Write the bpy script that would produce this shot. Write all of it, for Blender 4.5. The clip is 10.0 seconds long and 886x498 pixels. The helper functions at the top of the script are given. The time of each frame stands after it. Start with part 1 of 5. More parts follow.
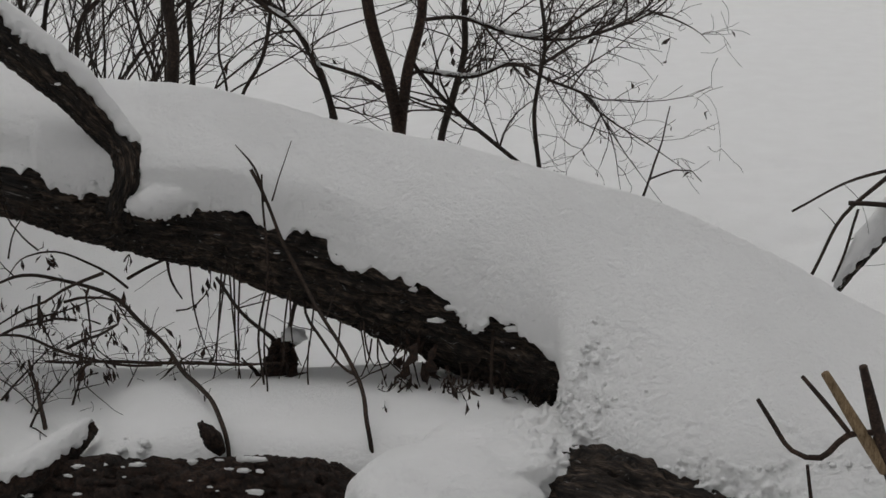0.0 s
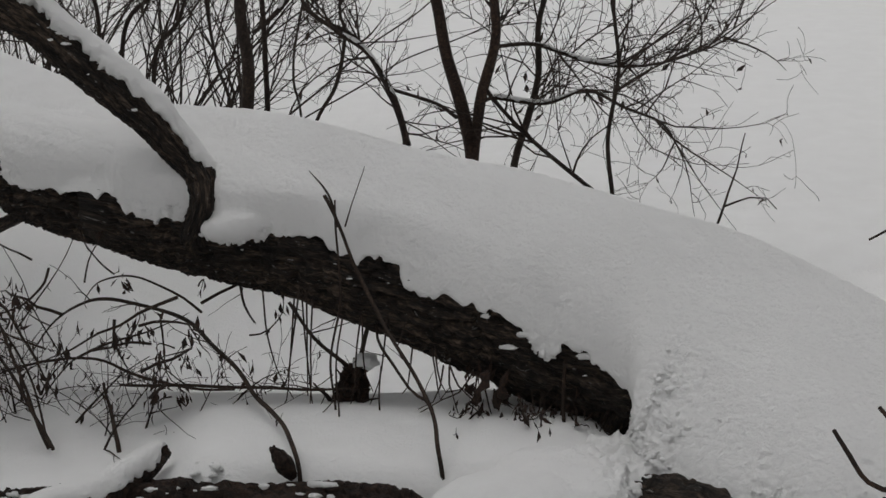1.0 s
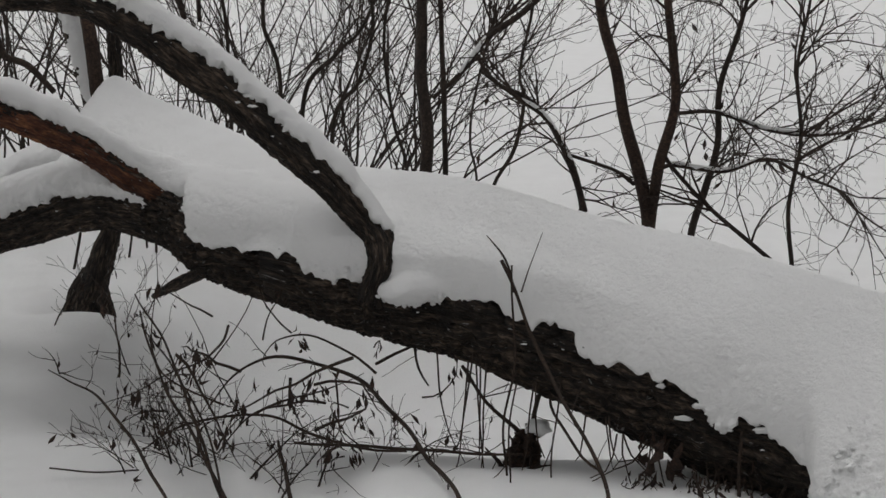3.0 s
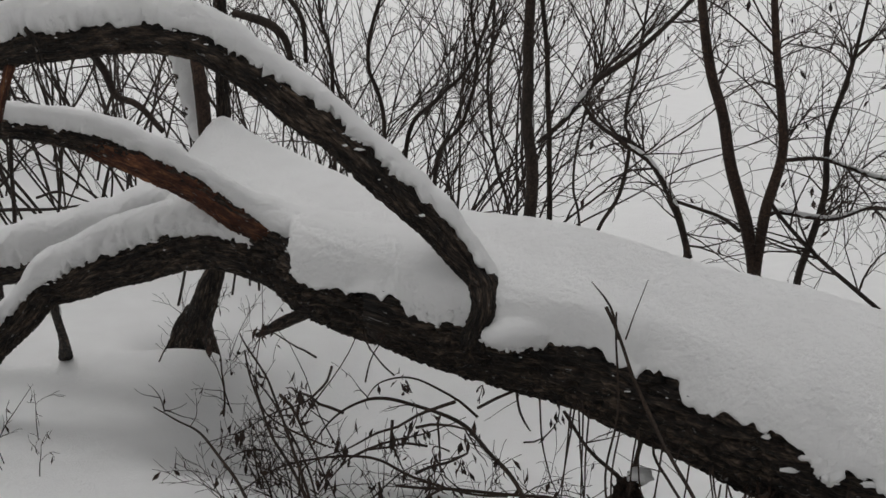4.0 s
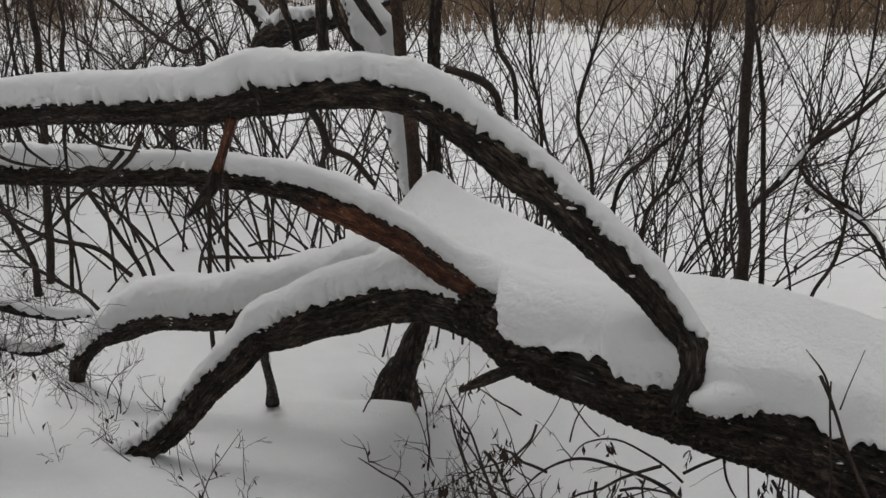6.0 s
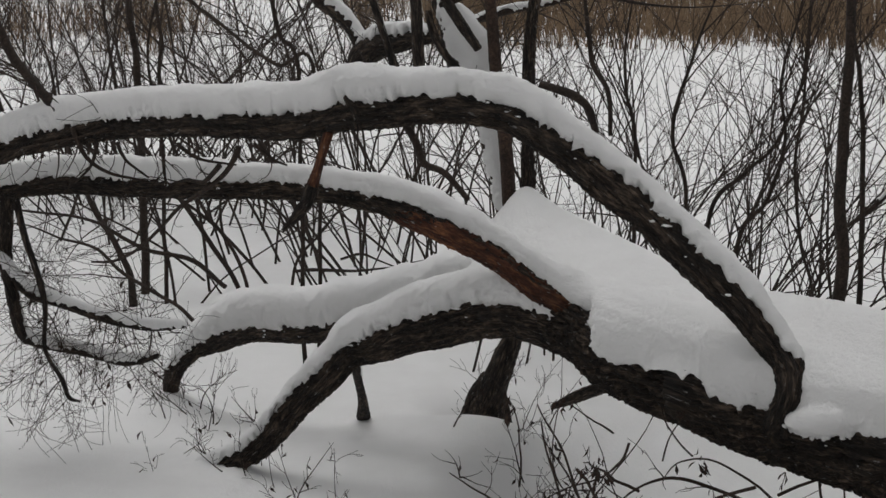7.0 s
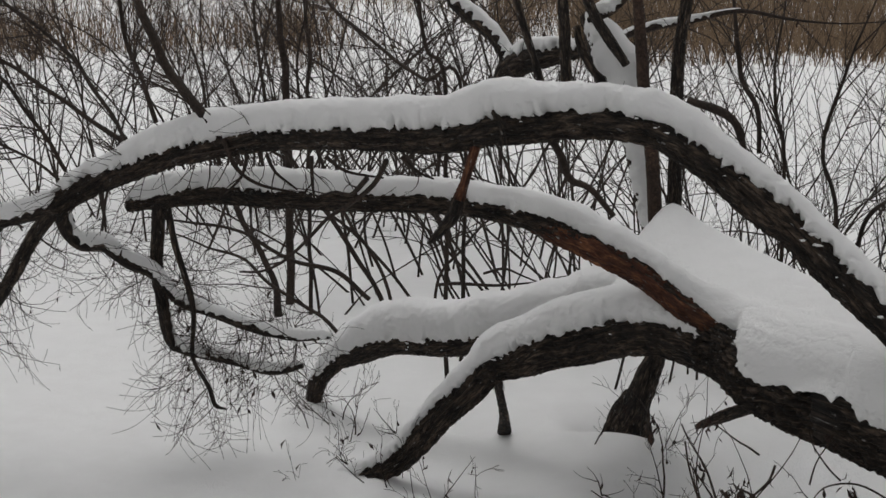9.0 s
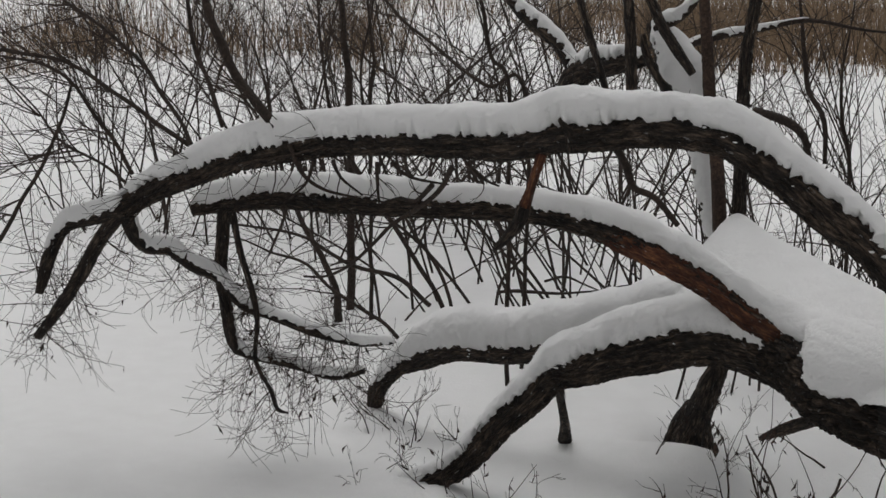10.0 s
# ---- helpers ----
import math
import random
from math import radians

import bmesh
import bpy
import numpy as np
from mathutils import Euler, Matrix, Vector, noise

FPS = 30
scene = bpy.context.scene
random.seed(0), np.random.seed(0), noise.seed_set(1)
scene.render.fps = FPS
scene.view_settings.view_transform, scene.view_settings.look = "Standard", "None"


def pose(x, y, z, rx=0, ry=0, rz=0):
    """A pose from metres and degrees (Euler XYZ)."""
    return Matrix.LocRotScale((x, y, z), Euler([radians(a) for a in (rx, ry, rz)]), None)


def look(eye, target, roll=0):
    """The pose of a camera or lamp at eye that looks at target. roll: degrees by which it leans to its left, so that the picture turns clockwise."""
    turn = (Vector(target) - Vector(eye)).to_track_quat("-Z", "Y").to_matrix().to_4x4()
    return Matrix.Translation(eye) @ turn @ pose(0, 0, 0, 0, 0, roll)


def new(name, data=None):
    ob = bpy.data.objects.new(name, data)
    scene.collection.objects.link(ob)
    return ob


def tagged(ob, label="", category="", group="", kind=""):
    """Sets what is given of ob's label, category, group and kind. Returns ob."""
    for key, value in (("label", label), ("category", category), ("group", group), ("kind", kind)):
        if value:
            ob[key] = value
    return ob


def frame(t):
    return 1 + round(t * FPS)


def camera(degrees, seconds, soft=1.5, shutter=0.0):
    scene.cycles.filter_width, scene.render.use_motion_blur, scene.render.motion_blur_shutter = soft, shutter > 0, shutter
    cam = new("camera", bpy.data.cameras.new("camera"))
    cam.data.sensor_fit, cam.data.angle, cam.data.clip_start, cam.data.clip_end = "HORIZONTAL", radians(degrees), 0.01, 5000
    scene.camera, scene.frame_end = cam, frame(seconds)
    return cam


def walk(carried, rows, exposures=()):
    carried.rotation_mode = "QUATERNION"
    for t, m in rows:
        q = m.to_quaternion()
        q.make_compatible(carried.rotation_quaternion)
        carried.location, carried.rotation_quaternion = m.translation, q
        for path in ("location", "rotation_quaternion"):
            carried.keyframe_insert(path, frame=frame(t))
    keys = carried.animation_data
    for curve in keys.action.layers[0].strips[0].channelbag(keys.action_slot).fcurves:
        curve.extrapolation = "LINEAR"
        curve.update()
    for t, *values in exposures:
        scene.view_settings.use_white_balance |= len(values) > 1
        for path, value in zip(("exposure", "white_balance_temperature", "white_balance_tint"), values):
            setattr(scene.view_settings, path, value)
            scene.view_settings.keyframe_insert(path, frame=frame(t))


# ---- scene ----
LENS = 31.0
cam = camera(LENS, 10.0)
PATH = [
    (0, (0.006, 0.001, 1.950), (-0.032, 3.806, 0.717), 0.46),
    (0.5, (0.007, 0.004, 1.949), (-0.121, 3.817, 0.747), 0.22),
    (1, (0.006, 0.006, 1.949), (-0.214, 3.824, 0.778), -0.01),
    (1.5, (-0.001, 0.007, 1.955), (-0.321, 3.826, 0.809), -0.22),
    (2, (-0.011, 0.013, 1.954), (-0.433, 3.831, 0.838), -0.32),
    (2.5, (-0.018, 0.012, 1.956), (-0.543, 3.830, 0.883), -0.31),
    (4, (-0.057, 0.007, 1.990), (-0.927, 3.797, 1.053), -0.30),
    (4.5, (-0.069, 0.007, 1.993), (-1.066, 3.776, 1.100), -0.26),
    (5, (-0.078, 0.004, 1.995), (-1.199, 3.748, 1.142), -0.21),
    (5.5, (-0.087, 0.007, 1.997), (-1.326, 3.720, 1.174), -0.18),
    (7, (-0.113, 0.003, 2.005), (-1.671, 3.606, 1.237), -0.10),
    (7.5, (-0.122, 0.002, 2.002), (-1.778, 3.564, 1.248), -0.09),
    (8, (-0.128, 0.002, 2.003), (-1.866, 3.526, 1.257), -0.13),
    (8.5, (-0.131, 0.004, 2.004), (-1.940, 3.494, 1.263), -0.13),
    (9, (-0.130, -0.001, 2.004), (-2.006, 3.456, 1.273), -0.09),
    (9.5, (-0.143, -0.008, 2.004), (-2.081, 3.416, 1.283), 0.03),
    (10, (-0.156, -0.017, 2.004), (-2.154, 3.374, 1.290), 0.25),
]
EXPOSURES = [(0.0, -0.76), (2.5, -0.66), (5.5, -0.54), (10.0, -0.55)]
walk(cam, [(t, look(eye, target, roll)) for t, eye, target, roll in PATH], EXPOSURES)

# ---------- light: an even overcast sky ----------
world = bpy.data.worlds.new("overcast_sky")
scene.world = world
world.use_nodes = True
wt = world.node_tree
wt.nodes.clear()
sky = wt.nodes.new("ShaderNodeTexSky")
sky.sky_type, sky.sun_disc = "NISHITA", False
sky.sun_elevation, sky.sun_rotation = radians(73), radians(307)
sky.dust_density, sky.ozone_density, sky.air_density = 4.0, 1.0, 1.0
grey = wt.nodes.new("ShaderNodeHueSaturation")
grey.inputs["Saturation"].default_value = 0.04
background = wt.nodes.new("ShaderNodeBackground")
background.inputs["Strength"].default_value = 0.15
wout = wt.nodes.new("ShaderNodeOutputWorld")
wt.links.new(sky.outputs["Color"], grey.inputs["Color"])
wt.links.new(grey.outputs["Color"], background.inputs["Color"])
wt.links.new(background.outputs["Background"], wout.inputs["Surface"])
sun = new("sun", bpy.data.lights.new("sun", "SUN"))
sun.data.energy, sun.data.angle, sun.data.color = 0.5, radians(90), (1.0, 0.975, 0.94)
sun.matrix_world = look((-1.2, 0.9, 4.8), (0, 0, 0))


# ---------- materials ----------
def material(name):
    m = bpy.data.materials.new(name)
    m.use_nodes = True
    nt = m.node_tree
    return m, nt, nt.nodes["Principled BSDF"]


def texture(nt, scale, detail=6.0, rough=0.6, stretch=(1, 1, 1), kind="ShaderNodeTexNoise", grain=False):
    """grain: laid along the limb instead of through the object."""
    if grain:
        co = nt.nodes.new("ShaderNodeAttribute")
        co.attribute_name = "grain"
    else:
        co = nt.nodes.new("ShaderNodeTexCoord")
    mp = nt.nodes.new("ShaderNodeMapping")
    mp.inputs["Scale"].default_value = stretch
    tex = nt.nodes.new(kind)
    tex.inputs["Scale"].default_value = scale
    if kind == "ShaderNodeTexNoise":
        tex.inputs["Detail"].default_value, tex.inputs["Roughness"].default_value = detail, rough
    nt.links.new(co.outputs["Vector" if grain else "Object"], mp.inputs["Vector"])
    nt.links.new(mp.outputs["Vector"], tex.inputs["Vector"])
    return tex


def ramp(nt, value, stops):
    node = nt.nodes.new("ShaderNodeValToRGB")
    el = node.color_ramp.elements
    while len(el) < len(stops):
        el.new(0.5)
    for e, (at, c) in zip(el, stops):
        e.position, e.color = at, (*c, 1)
    nt.links.new(value, node.inputs["Fac"])
    return node.outputs["Color"]


def mix(nt, fac, a, b, mode="MIX"):
    node = nt.nodes.new("ShaderNodeMix")
    node.data_type, node.blend_type = "RGBA", mode
    if isinstance(fac, float):
        node.inputs[0].default_value = fac
    else:
        nt.links.new(fac, node.inputs[0])
    nt.links.new(a, node.inputs[6])
    nt.links.new(b, node.inputs[7])
    return node.outputs[2]


def bump(nt, height, distance, strength=1.0, under=None):
    node = nt.nodes.new("ShaderNodeBump")
    node.inputs["Distance"].default_value, node.inputs["Strength"].default_value = distance, strength
    nt.links.new(height, node.inputs["Height"])
    if under:
        nt.links.new(under, node.inputs["Normal"])
    return node.outputs["Normal"]


def snow_material(name, coarse=1.0):
    m, nt, b = material(name)
    soft = texture(nt, 7, 5, 0.55)
    fine = texture(nt, 75, 7, 0.75)
    grain = texture(nt, 320, 3, 0.7)
    nt.links.new(ramp(nt, soft.outputs["Fac"], [(0.3, (0.905, 0.90, 0.892)), (0.7, (0.94, 0.937, 0.93))]), b.inputs["Base Color"])
    b.inputs["Roughness"].default_value = 0.75
    b.inputs["Specular IOR Level"].default_value = 0.25
    n = bump(nt, soft.outputs["Fac"], 0.03 * coarse, 0.5)
    n = bump(nt, fine.outputs["Fac"], 0.018 * coarse, 0.85, n)
    n = bump(nt, grain.outputs["Fac"], 0.0015, 0.5, n)
    nt.links.new(n, b.inputs["Normal"])
    return m


def bark_material(name, dark, mid, light, scale=1.0, relief=0.012, stretch=(1, 1, 1), cracks=0.6, grain=False):
    m, nt, b = material(name)
    big = texture(nt, 3.5 * scale, 4, 0.6)
    ridge = texture(nt, 30 * scale, 9, 0.72, stretch, grain=grain)
    fine = texture(nt, 95 * scale, 6, 0.7, stretch, grain=grain)
    plate = texture(nt, 26 * scale, stretch=stretch, kind="ShaderNodeTexVoronoi", grain=grain)
    plate.feature = "DISTANCE_TO_EDGE"
    both = mix(nt, 0.4, ridge.outputs["Fac"], fine.outputs["Fac"])
    base = ramp(nt, both, [(0.40, dark), (0.51, mid), (0.63, light)])
    crack = ramp(nt, plate.outputs["Distance"], [(0.0, (0.25, 0.24, 0.23)), (0.12, (1.0, 1.0, 1.0))])
    stain = ramp(nt, big.outputs["Fac"], [(0.35, (0.55, 0.52, 0.5)), (0.65, (1.15, 1.1, 1.05))])
    colour = mix(nt, 1.0, mix(nt, cracks, base, crack, "MULTIPLY"), stain, "MULTIPLY")
    if grain:
        frost = texture(nt, 60 * scale, 4, 0.65, (1, 1, 1.6), grain=True)
        pale = nt.nodes.new("ShaderNodeRGB")
        pale.outputs[0].default_value = (0.40, 0.385, 0.37, 1)
        colour = mix(nt, ramp(nt, frost.outputs["Fac"], [(0.645, (0, 0, 0)), (0.70, (0.7, 0.7, 0.7))]), colour, pale.outputs[0])
    nt.links.new(colour, b.inputs["Base Color"])
    b.inputs["Roughness"].default_value = 0.8
    b.inputs["Specular IOR Level"].default_value = 0.35
    n = bump(nt, plate.outputs["Distance"], relief * 1.5, 0.7 * cracks / 0.6)
    n = bump(nt, both, relief * 2.2, 1.0, n)
    nt.links.new(n, b.inputs["Normal"])
    return m


SNOW = snow_material("snow")
SNOW_FIELD = snow_material("snow_field", 0.8)
BARK = bark_material("willow_bark", (0.006, 0.005, 0.004), (0.042, 0.031, 0.024), (0.23, 0.175, 0.135), 1.4, 0.022, cracks=0.85, grain=True)
BARK_THIN = bark_material("young_bark", (0.013, 0.009, 0.007), (0.036, 0.025, 0.019), (0.075, 0.05, 0.037), 2.2, 0.004)
BARK_RED = bark_material("reddish_bark", (0.02, 0.012, 0.009), (0.055, 0.033, 0.023), (0.10, 0.062, 0.042), 2.0, 0.004)
TORN_WOOD = bark_material("torn_wood", (0.022, 0.009, 0.006), (0.095, 0.034, 0.017), (0.30, 0.135, 0.06), 1.3, 0.010, cracks=0.3, grain=True)
PALE_WOOD = bark_material("split_pale_wood", (0.12, 0.08, 0.045), (0.26, 0.19, 0.11), (0.36, 0.28, 0.18), 2.0, 0.003, (2, 2, 0.25), 0.0)
TWIG = bark_material("twig_bark", (0.016, 0.010, 0.007), (0.042, 0.027, 0.019), (0.08, 0.052, 0.036), 4.0, 0.002)
DEAD_LEAF = bark_material("dead_leaf", (0.012, 0.008, 0.006), (0.035, 0.02, 0.014), (0.08, 0.042, 0.026), 3.0, 0.002)
REED = bark_material("dry_reed", (0.11, 0.075, 0.045), (0.23, 0.165, 0.105), (0.36, 0.28, 0.19), 0.6, 0.001, cracks=0.0)
EARTH = bark_material("dark_earth", (0.011, 0.007, 0.005), (0.038, 0.022, 0.015), (0.09, 0.052, 0.036), 1.2, 0.015)


# ---------- geometry tools ----------
def hashed(i, j, k, salt):
    """Repeatable numbers from 0 to 1 for the points of a lattice."""
    h = (i * 374761393 + j * 668265263 + k * 2147483647 + salt * 1274126177) & 0xFFFFFFFF
    h = ((h ^ (h >> 13)) * 1274126177) & 0xFFFFFFFF
    h = ((h ^ (h >> 15)) * 1103515245) & 0xFFFFFFFF
    return ((h ^ (h >> 16)) & 0xFFFFFF) / float(0xFFFFFF)


def rolling(x, y, z, salt=0):
    """Smooth noise from -1 to 1 at many places at once."""
    x, y, z = np.broadcast_arrays(np.asarray(x, float), np.asarray(y, float), np.asarray(z, float))
    i, j, k = (np.floor(q).astype(np.int64) for q in (x, y, z))
    u, v, w = x - i, y - j, z - k
    u, v, w = (q * q * q * (q * (q * 6 - 15) + 10) for q in (u, v, w))
    total = np.zeros(x.shape)
    for a in (0, 1):
        for b in (0, 1):
            for c in (0, 1):
                total += hashed(i + a, j + b, k + c, salt) * (u if a else 1 - u) * (v if b else 1 - v) * (w if c else 1 - w)
    return total * 2 - 1


def cells(p, salt=0):
    """Distance from each place to the nearest of scattered points, about one to a unit cube."""
    base = np.floor(p).astype(np.int64)
    best = np.full(len(p), 9.0)
    for a in (-1, 0, 1):
        for b in (-1, 0, 1):
            for c in (-1, 0, 1):
                i, j, k = base[:, 0] + a, base[:, 1] + b, base[:, 2] + c
                q = np.stack([i + hashed(i, j, k, salt), j + hashed(i, j, k, salt + 1), k + hashed(i, j, k, salt + 2)], 1)
                best = np.minimum(best, ((q - p) ** 2).sum(1))
    return np.sqrt(best)


def spline(pts, step):
    """Catmull-Rom through (x, y, z, r), about step apart: positions, radii, arc lengths."""
    p = np.array(pts, float)
    p = np.vstack([2 * p[0] - p[1], p, 2 * p[-1] - p[-2]])
    out = []
    for i in range(1, len(p) - 2):
        a, b, c, d = p[i - 1], p[i], p[i + 1], p[i + 2]
        n = max(1, int(np.linalg.norm(c[:3] - b[:3]) / step))
        for t in np.arange(n) / n:
            out.append(0.5 * (2 * b + (c - a) * t + (2 * a - 5 * b + 4 * c - d) * t * t + (3 * b - a - 3 * c + d) * t ** 3))
    out.append(p[-2])
    out = np.array(out)
    arc = np.r_[0, np.cumsum(np.linalg.norm(np.diff(out[:, :3], axis=0), axis=1))]
    return out[:, :3], np.maximum(out[:, 3], 0.0008), arc


def tangents(pos):
    t = np.gradient(pos, axis=0)
    return t / np.maximum(np.linalg.norm(t, axis=1), 1e-9)[:, None]


def frames(pos):
    """Tangent and two side axes along a line, carried without twisting."""
    t = tangents(pos)
    ref = np.array([0.0, 0.0, 1.0]) if abs(t[0][2]) < 0.9 else np.array([0.0, 1.0, 0.0])
    u = ref - t[0] * (ref @ t[0])
    us = []
    for d in t:
        u = u - d * (u @ d)
        u = u / np.linalg.norm(u)
        us.append(u)
    us = np.array(us)
    return t, us, np.cross(t, us)


class Net:
    """Vertices and faces of one mesh in the making."""

    def __init__(self):
        self.v, self.f, self.n = [], [], 0
        self.grain = None

    def rings(self, rings, close=True, cap=True):
        m, k = len(rings), len(rings[0])
        base = self.n
        self.v.append(np.asarray(rings).reshape(-1, 3))
        i = np.arange(m - 1)[:, None] * k
        j = np.arange(k if close else k - 1)[None]
        a = base + i + j
        b = base + i + (j + 1) % k
        self.f += np.stack([a, b, b + k, a + k], -1).reshape(-1, 4).tolist()
        if cap and close:
            self.f.append([base + q for q in range(k)][::-1])
            self.f.append([base + (m - 1) * k + q for q in range(k)])
        self.n += m * k

    def tri(self, pts, faces):
        self.v.append(np.asarray(pts, float))
        self.f += [[self.n + q for q in f] for f in faces]
        self.n += len(pts)


def mesh(name, net, material, parent=None, label="", smooth=True):
    data = bpy.data.meshes.new(name)
    data.from_pydata(np.concatenate(net.v).tolist(), [], net.f)
    data.materials.append(material)
    data.polygons.foreach_set("use_smooth", [smooth] * len(data.polygons))
    if net.grain is not None:
        data.attributes.new("grain", "FLOAT_VECTOR", "POINT").data.foreach_set("vector", net.grain.astype(np.float32).ravel())
    data.update()
    ob = new(name, data)
    if parent:
        ob.parent = parent
    if label:
        ob["label"] = label
    return ob


def thing(name, label, category, group=""):
    ob = new(name)
    ob.empty_display_size = 0.1
    return tagged(ob, label, category, group)


def tube(net, pts, sides=6, step=0.06, wob=0.0, seed=0.0):
    """A plain round stem."""
    pos, rad, arc = spline(pts, step)
    if wob:
        pos = pos + np.array([[noise.noise((s * 5, seed, k * 9.1)) * wob for k in range(3)] for s in arc])
    t, u, w = frames(pos)
    a = np.arange(sides) * 2 * math.pi / sides
    net.rings(pos[:, None] + rad[:, None, None] * (np.cos(a)[None, :, None] * u[:, None] + np.sin(a)[None, :, None] * w[:, None]))


def bark_tube(net, pts, sides=96, step=0.008, ridge=0.014, seed=0.0, lump=0.05):
    """A limb with furrowed bark: long broken plates between narrow cracks, fine flakes and swellings."""
    pos, rad, arc = spline(pts, step)
    t, u, w = frames(pos)
    a = np.arange(sides) * 2 * math.pi / sides
    s, r = arc[:, None], rad[:, None]
    turn = a[None] + 0.4 * s
    x, y = np.cos(turn) * r, np.sin(turn) * r
    k = 1 / (0.009 + 0.021 * np.minimum(1.0, r / 0.2))
    bend = 0.6 * rolling(x * k * 0.4 + seed, y * k * 0.4, s * 4)
    long = np.clip(np.abs(rolling(x * k + bend, y * k + seed, s * k * 0.22 + bend)) * 3.4, 0, 1) ** 0.6
    short = np.clip(np.abs(rolling(x * k * 2.1 + seed, y * k * 2.1, s * k * 0.6)) * 3.0, 0, 1) ** 0.7
    cross = np.clip(np.abs(rolling(x * k * 0.8, y * k * 0.8 + bend, s * k * 0.9 + seed)) * 4.0, 0, 1) ** 0.6
    flake = rolling(x * k * 4, y * k * 4, s * k * 1.6 + seed)
    big = rolling(np.cos(a)[None] * 1.3 + seed, np.sin(a)[None] * 1.3, s * 2.4)
    g = r * (1 + lump * big) + ridge * (0.95 * long + 0.5 * short + 0.35 * cross + 0.28 * flake - 1.95)
    net.rings(pos[:, None] + g[..., None] * (np.cos(a)[None, :, None] * u[:, None] + np.sin(a)[None, :, None] * w[:, None]))
    net.grain = np.stack([x + seed, y, s * 0.22 + 0 * x], -1).reshape(-1, 3)


def along(value, f):
    """A number, or pairs (place, number) to read at f."""
    if isinstance(value, (int, float)):
        return value + 0 * f
    return np.interp(f, [v[0] for v in value], [v[1] for v in value])


def snow_cap(net, pts, h, front=75, back=75, seed=0.0, step=0.007, n=44, rag=0.3, ends=0.12, wide=0.35, rough=1.0, sharp=3.0):
    """Snow lying along a limb: lips torn into small tongues in front and behind, a rounded back. front, back: degrees down from the top."""
    pos, rad, arc = spline(pts, step)
    d = tangents(pos)
    total = arc[-1]
    f = arc / total
    up = np.array([0.0, 0.0, 1.0])
    u = up[None] - d * d[:, 2:3]
    flat = np.linalg.norm(u, axis=1)
    u = u / np.maximum(flat, 1e-6)[:, None]
    side = np.cross(d, u)
    side = np.where(side[:, 1:2] > 0, -side, side)
    end = np.clip(np.minimum(arc, total - arc) / ends, 0.02, 1.0)
    end = np.sqrt(1 - (1 - end) ** 2)
    size = along(h, f) * (0.35 + 0.65 * flat) * end * (1 + 0.2 * rough * rolling(arc * 3.5, seed, 1.7) + 0.1 * rough * rolling(arc * 11, seed, 4.1))
    v = np.linspace(-1, 1, n + 1)
    v = np.sign(v) * (1 - (1 - np.abs(v)) ** 1.35)
    lips = []
    for limit, salt in ((front, 0), (back, 9)):
        torn = rag * (0.040 * rolling(arc * 4, seed, salt) + 0.016 * rolling(arc * 18, seed, salt + 0.5) + 0.034 * rolling(arc * 45, seed, salt + 0.3) + 0.034 * rolling(arc * 85, seed, salt + 0.8))
        lips.append((np.radians(along(limit, f)) * (0.3 + 0.7 * end), torn / np.maximum(rad, 0.012)))
    w = v[None]
    q = np.where(w > 0, lips[0][0][:, None], lips[1][0][:, None]) * w + np.sign(w) * np.abs(w) ** 11 * np.where(w > 0, lips[0][1][:, None], lips[1][1][:, None])
    q = np.clip(q, -2.9, 2.9)
    prof = np.maximum(0.0, 1 - np.abs(v) ** sharp)[None] ** 0.55
    sin, cos = np.sin(q)[..., None], np.cos(q)[..., None]
    out = sin * side[:, None] + cos * u[:, None]
    foot = np.where((np.arange(n + 1) % n) == 0, 0.86, 1.0)
    base = pos[:, None] + out * (rad[:, None] * foot[None])[..., None]
    g = (size[:, None] * prof)[..., None]
    pt = base + g * (0.8 * up * flat[:, None, None] + 0.2 * u[:, None] + wide * sin * side[:, None])
    x, y, z = pt[..., 0], pt[..., 1], pt[..., 2]
    fine = rolling(x * 20, y * 20, z * 20) * 0.005 + rolling(x * 60, y * 60, z * 60) * 0.003
    fine = fine + np.abs(w) ** 3 * (rolling(x * 40, y * 40, z * 40) * 0.011 + rolling(x * 95, y * 95, z * 95) * 0.008)
    scale = np.minimum(1.0, along(h, f) / 0.05) * np.minimum(1.0, end + 0.2)
    pt = pt + out * (fine * scale[:, None] * np.where(prof > 0.05, 1.0, 0.0))[..., None]
    net.rings(pt, close=True, cap=True)


def blob(net, centre, size, seed, rough=0.25, rings=10, seg=14):
    """A lump of snow or earth."""
    out = []
    for i in range(rings + 1):
        th = math.pi * i / rings
        ring = []
        for j in range(seg):
            ph = 2 * math.pi * j / seg
            d = Vector((math.sin(th) * math.cos(ph), math.sin(th) * math.sin(ph), math.cos(th)))
            g = 1 + rough * noise.noise(d * 1.9 + Vector((seed, 0, 0))) + 0.5 * rough * noise.noise(d * 5 + Vector((0, seed, 0)))
            ring.append([c + s * g * q for c, s, q in zip(centre, size, d)])
        out.append(ring)
    net.rings(out, cap=False)


def unit(v):
    return v / max(np.linalg.norm(v), 1e-9)


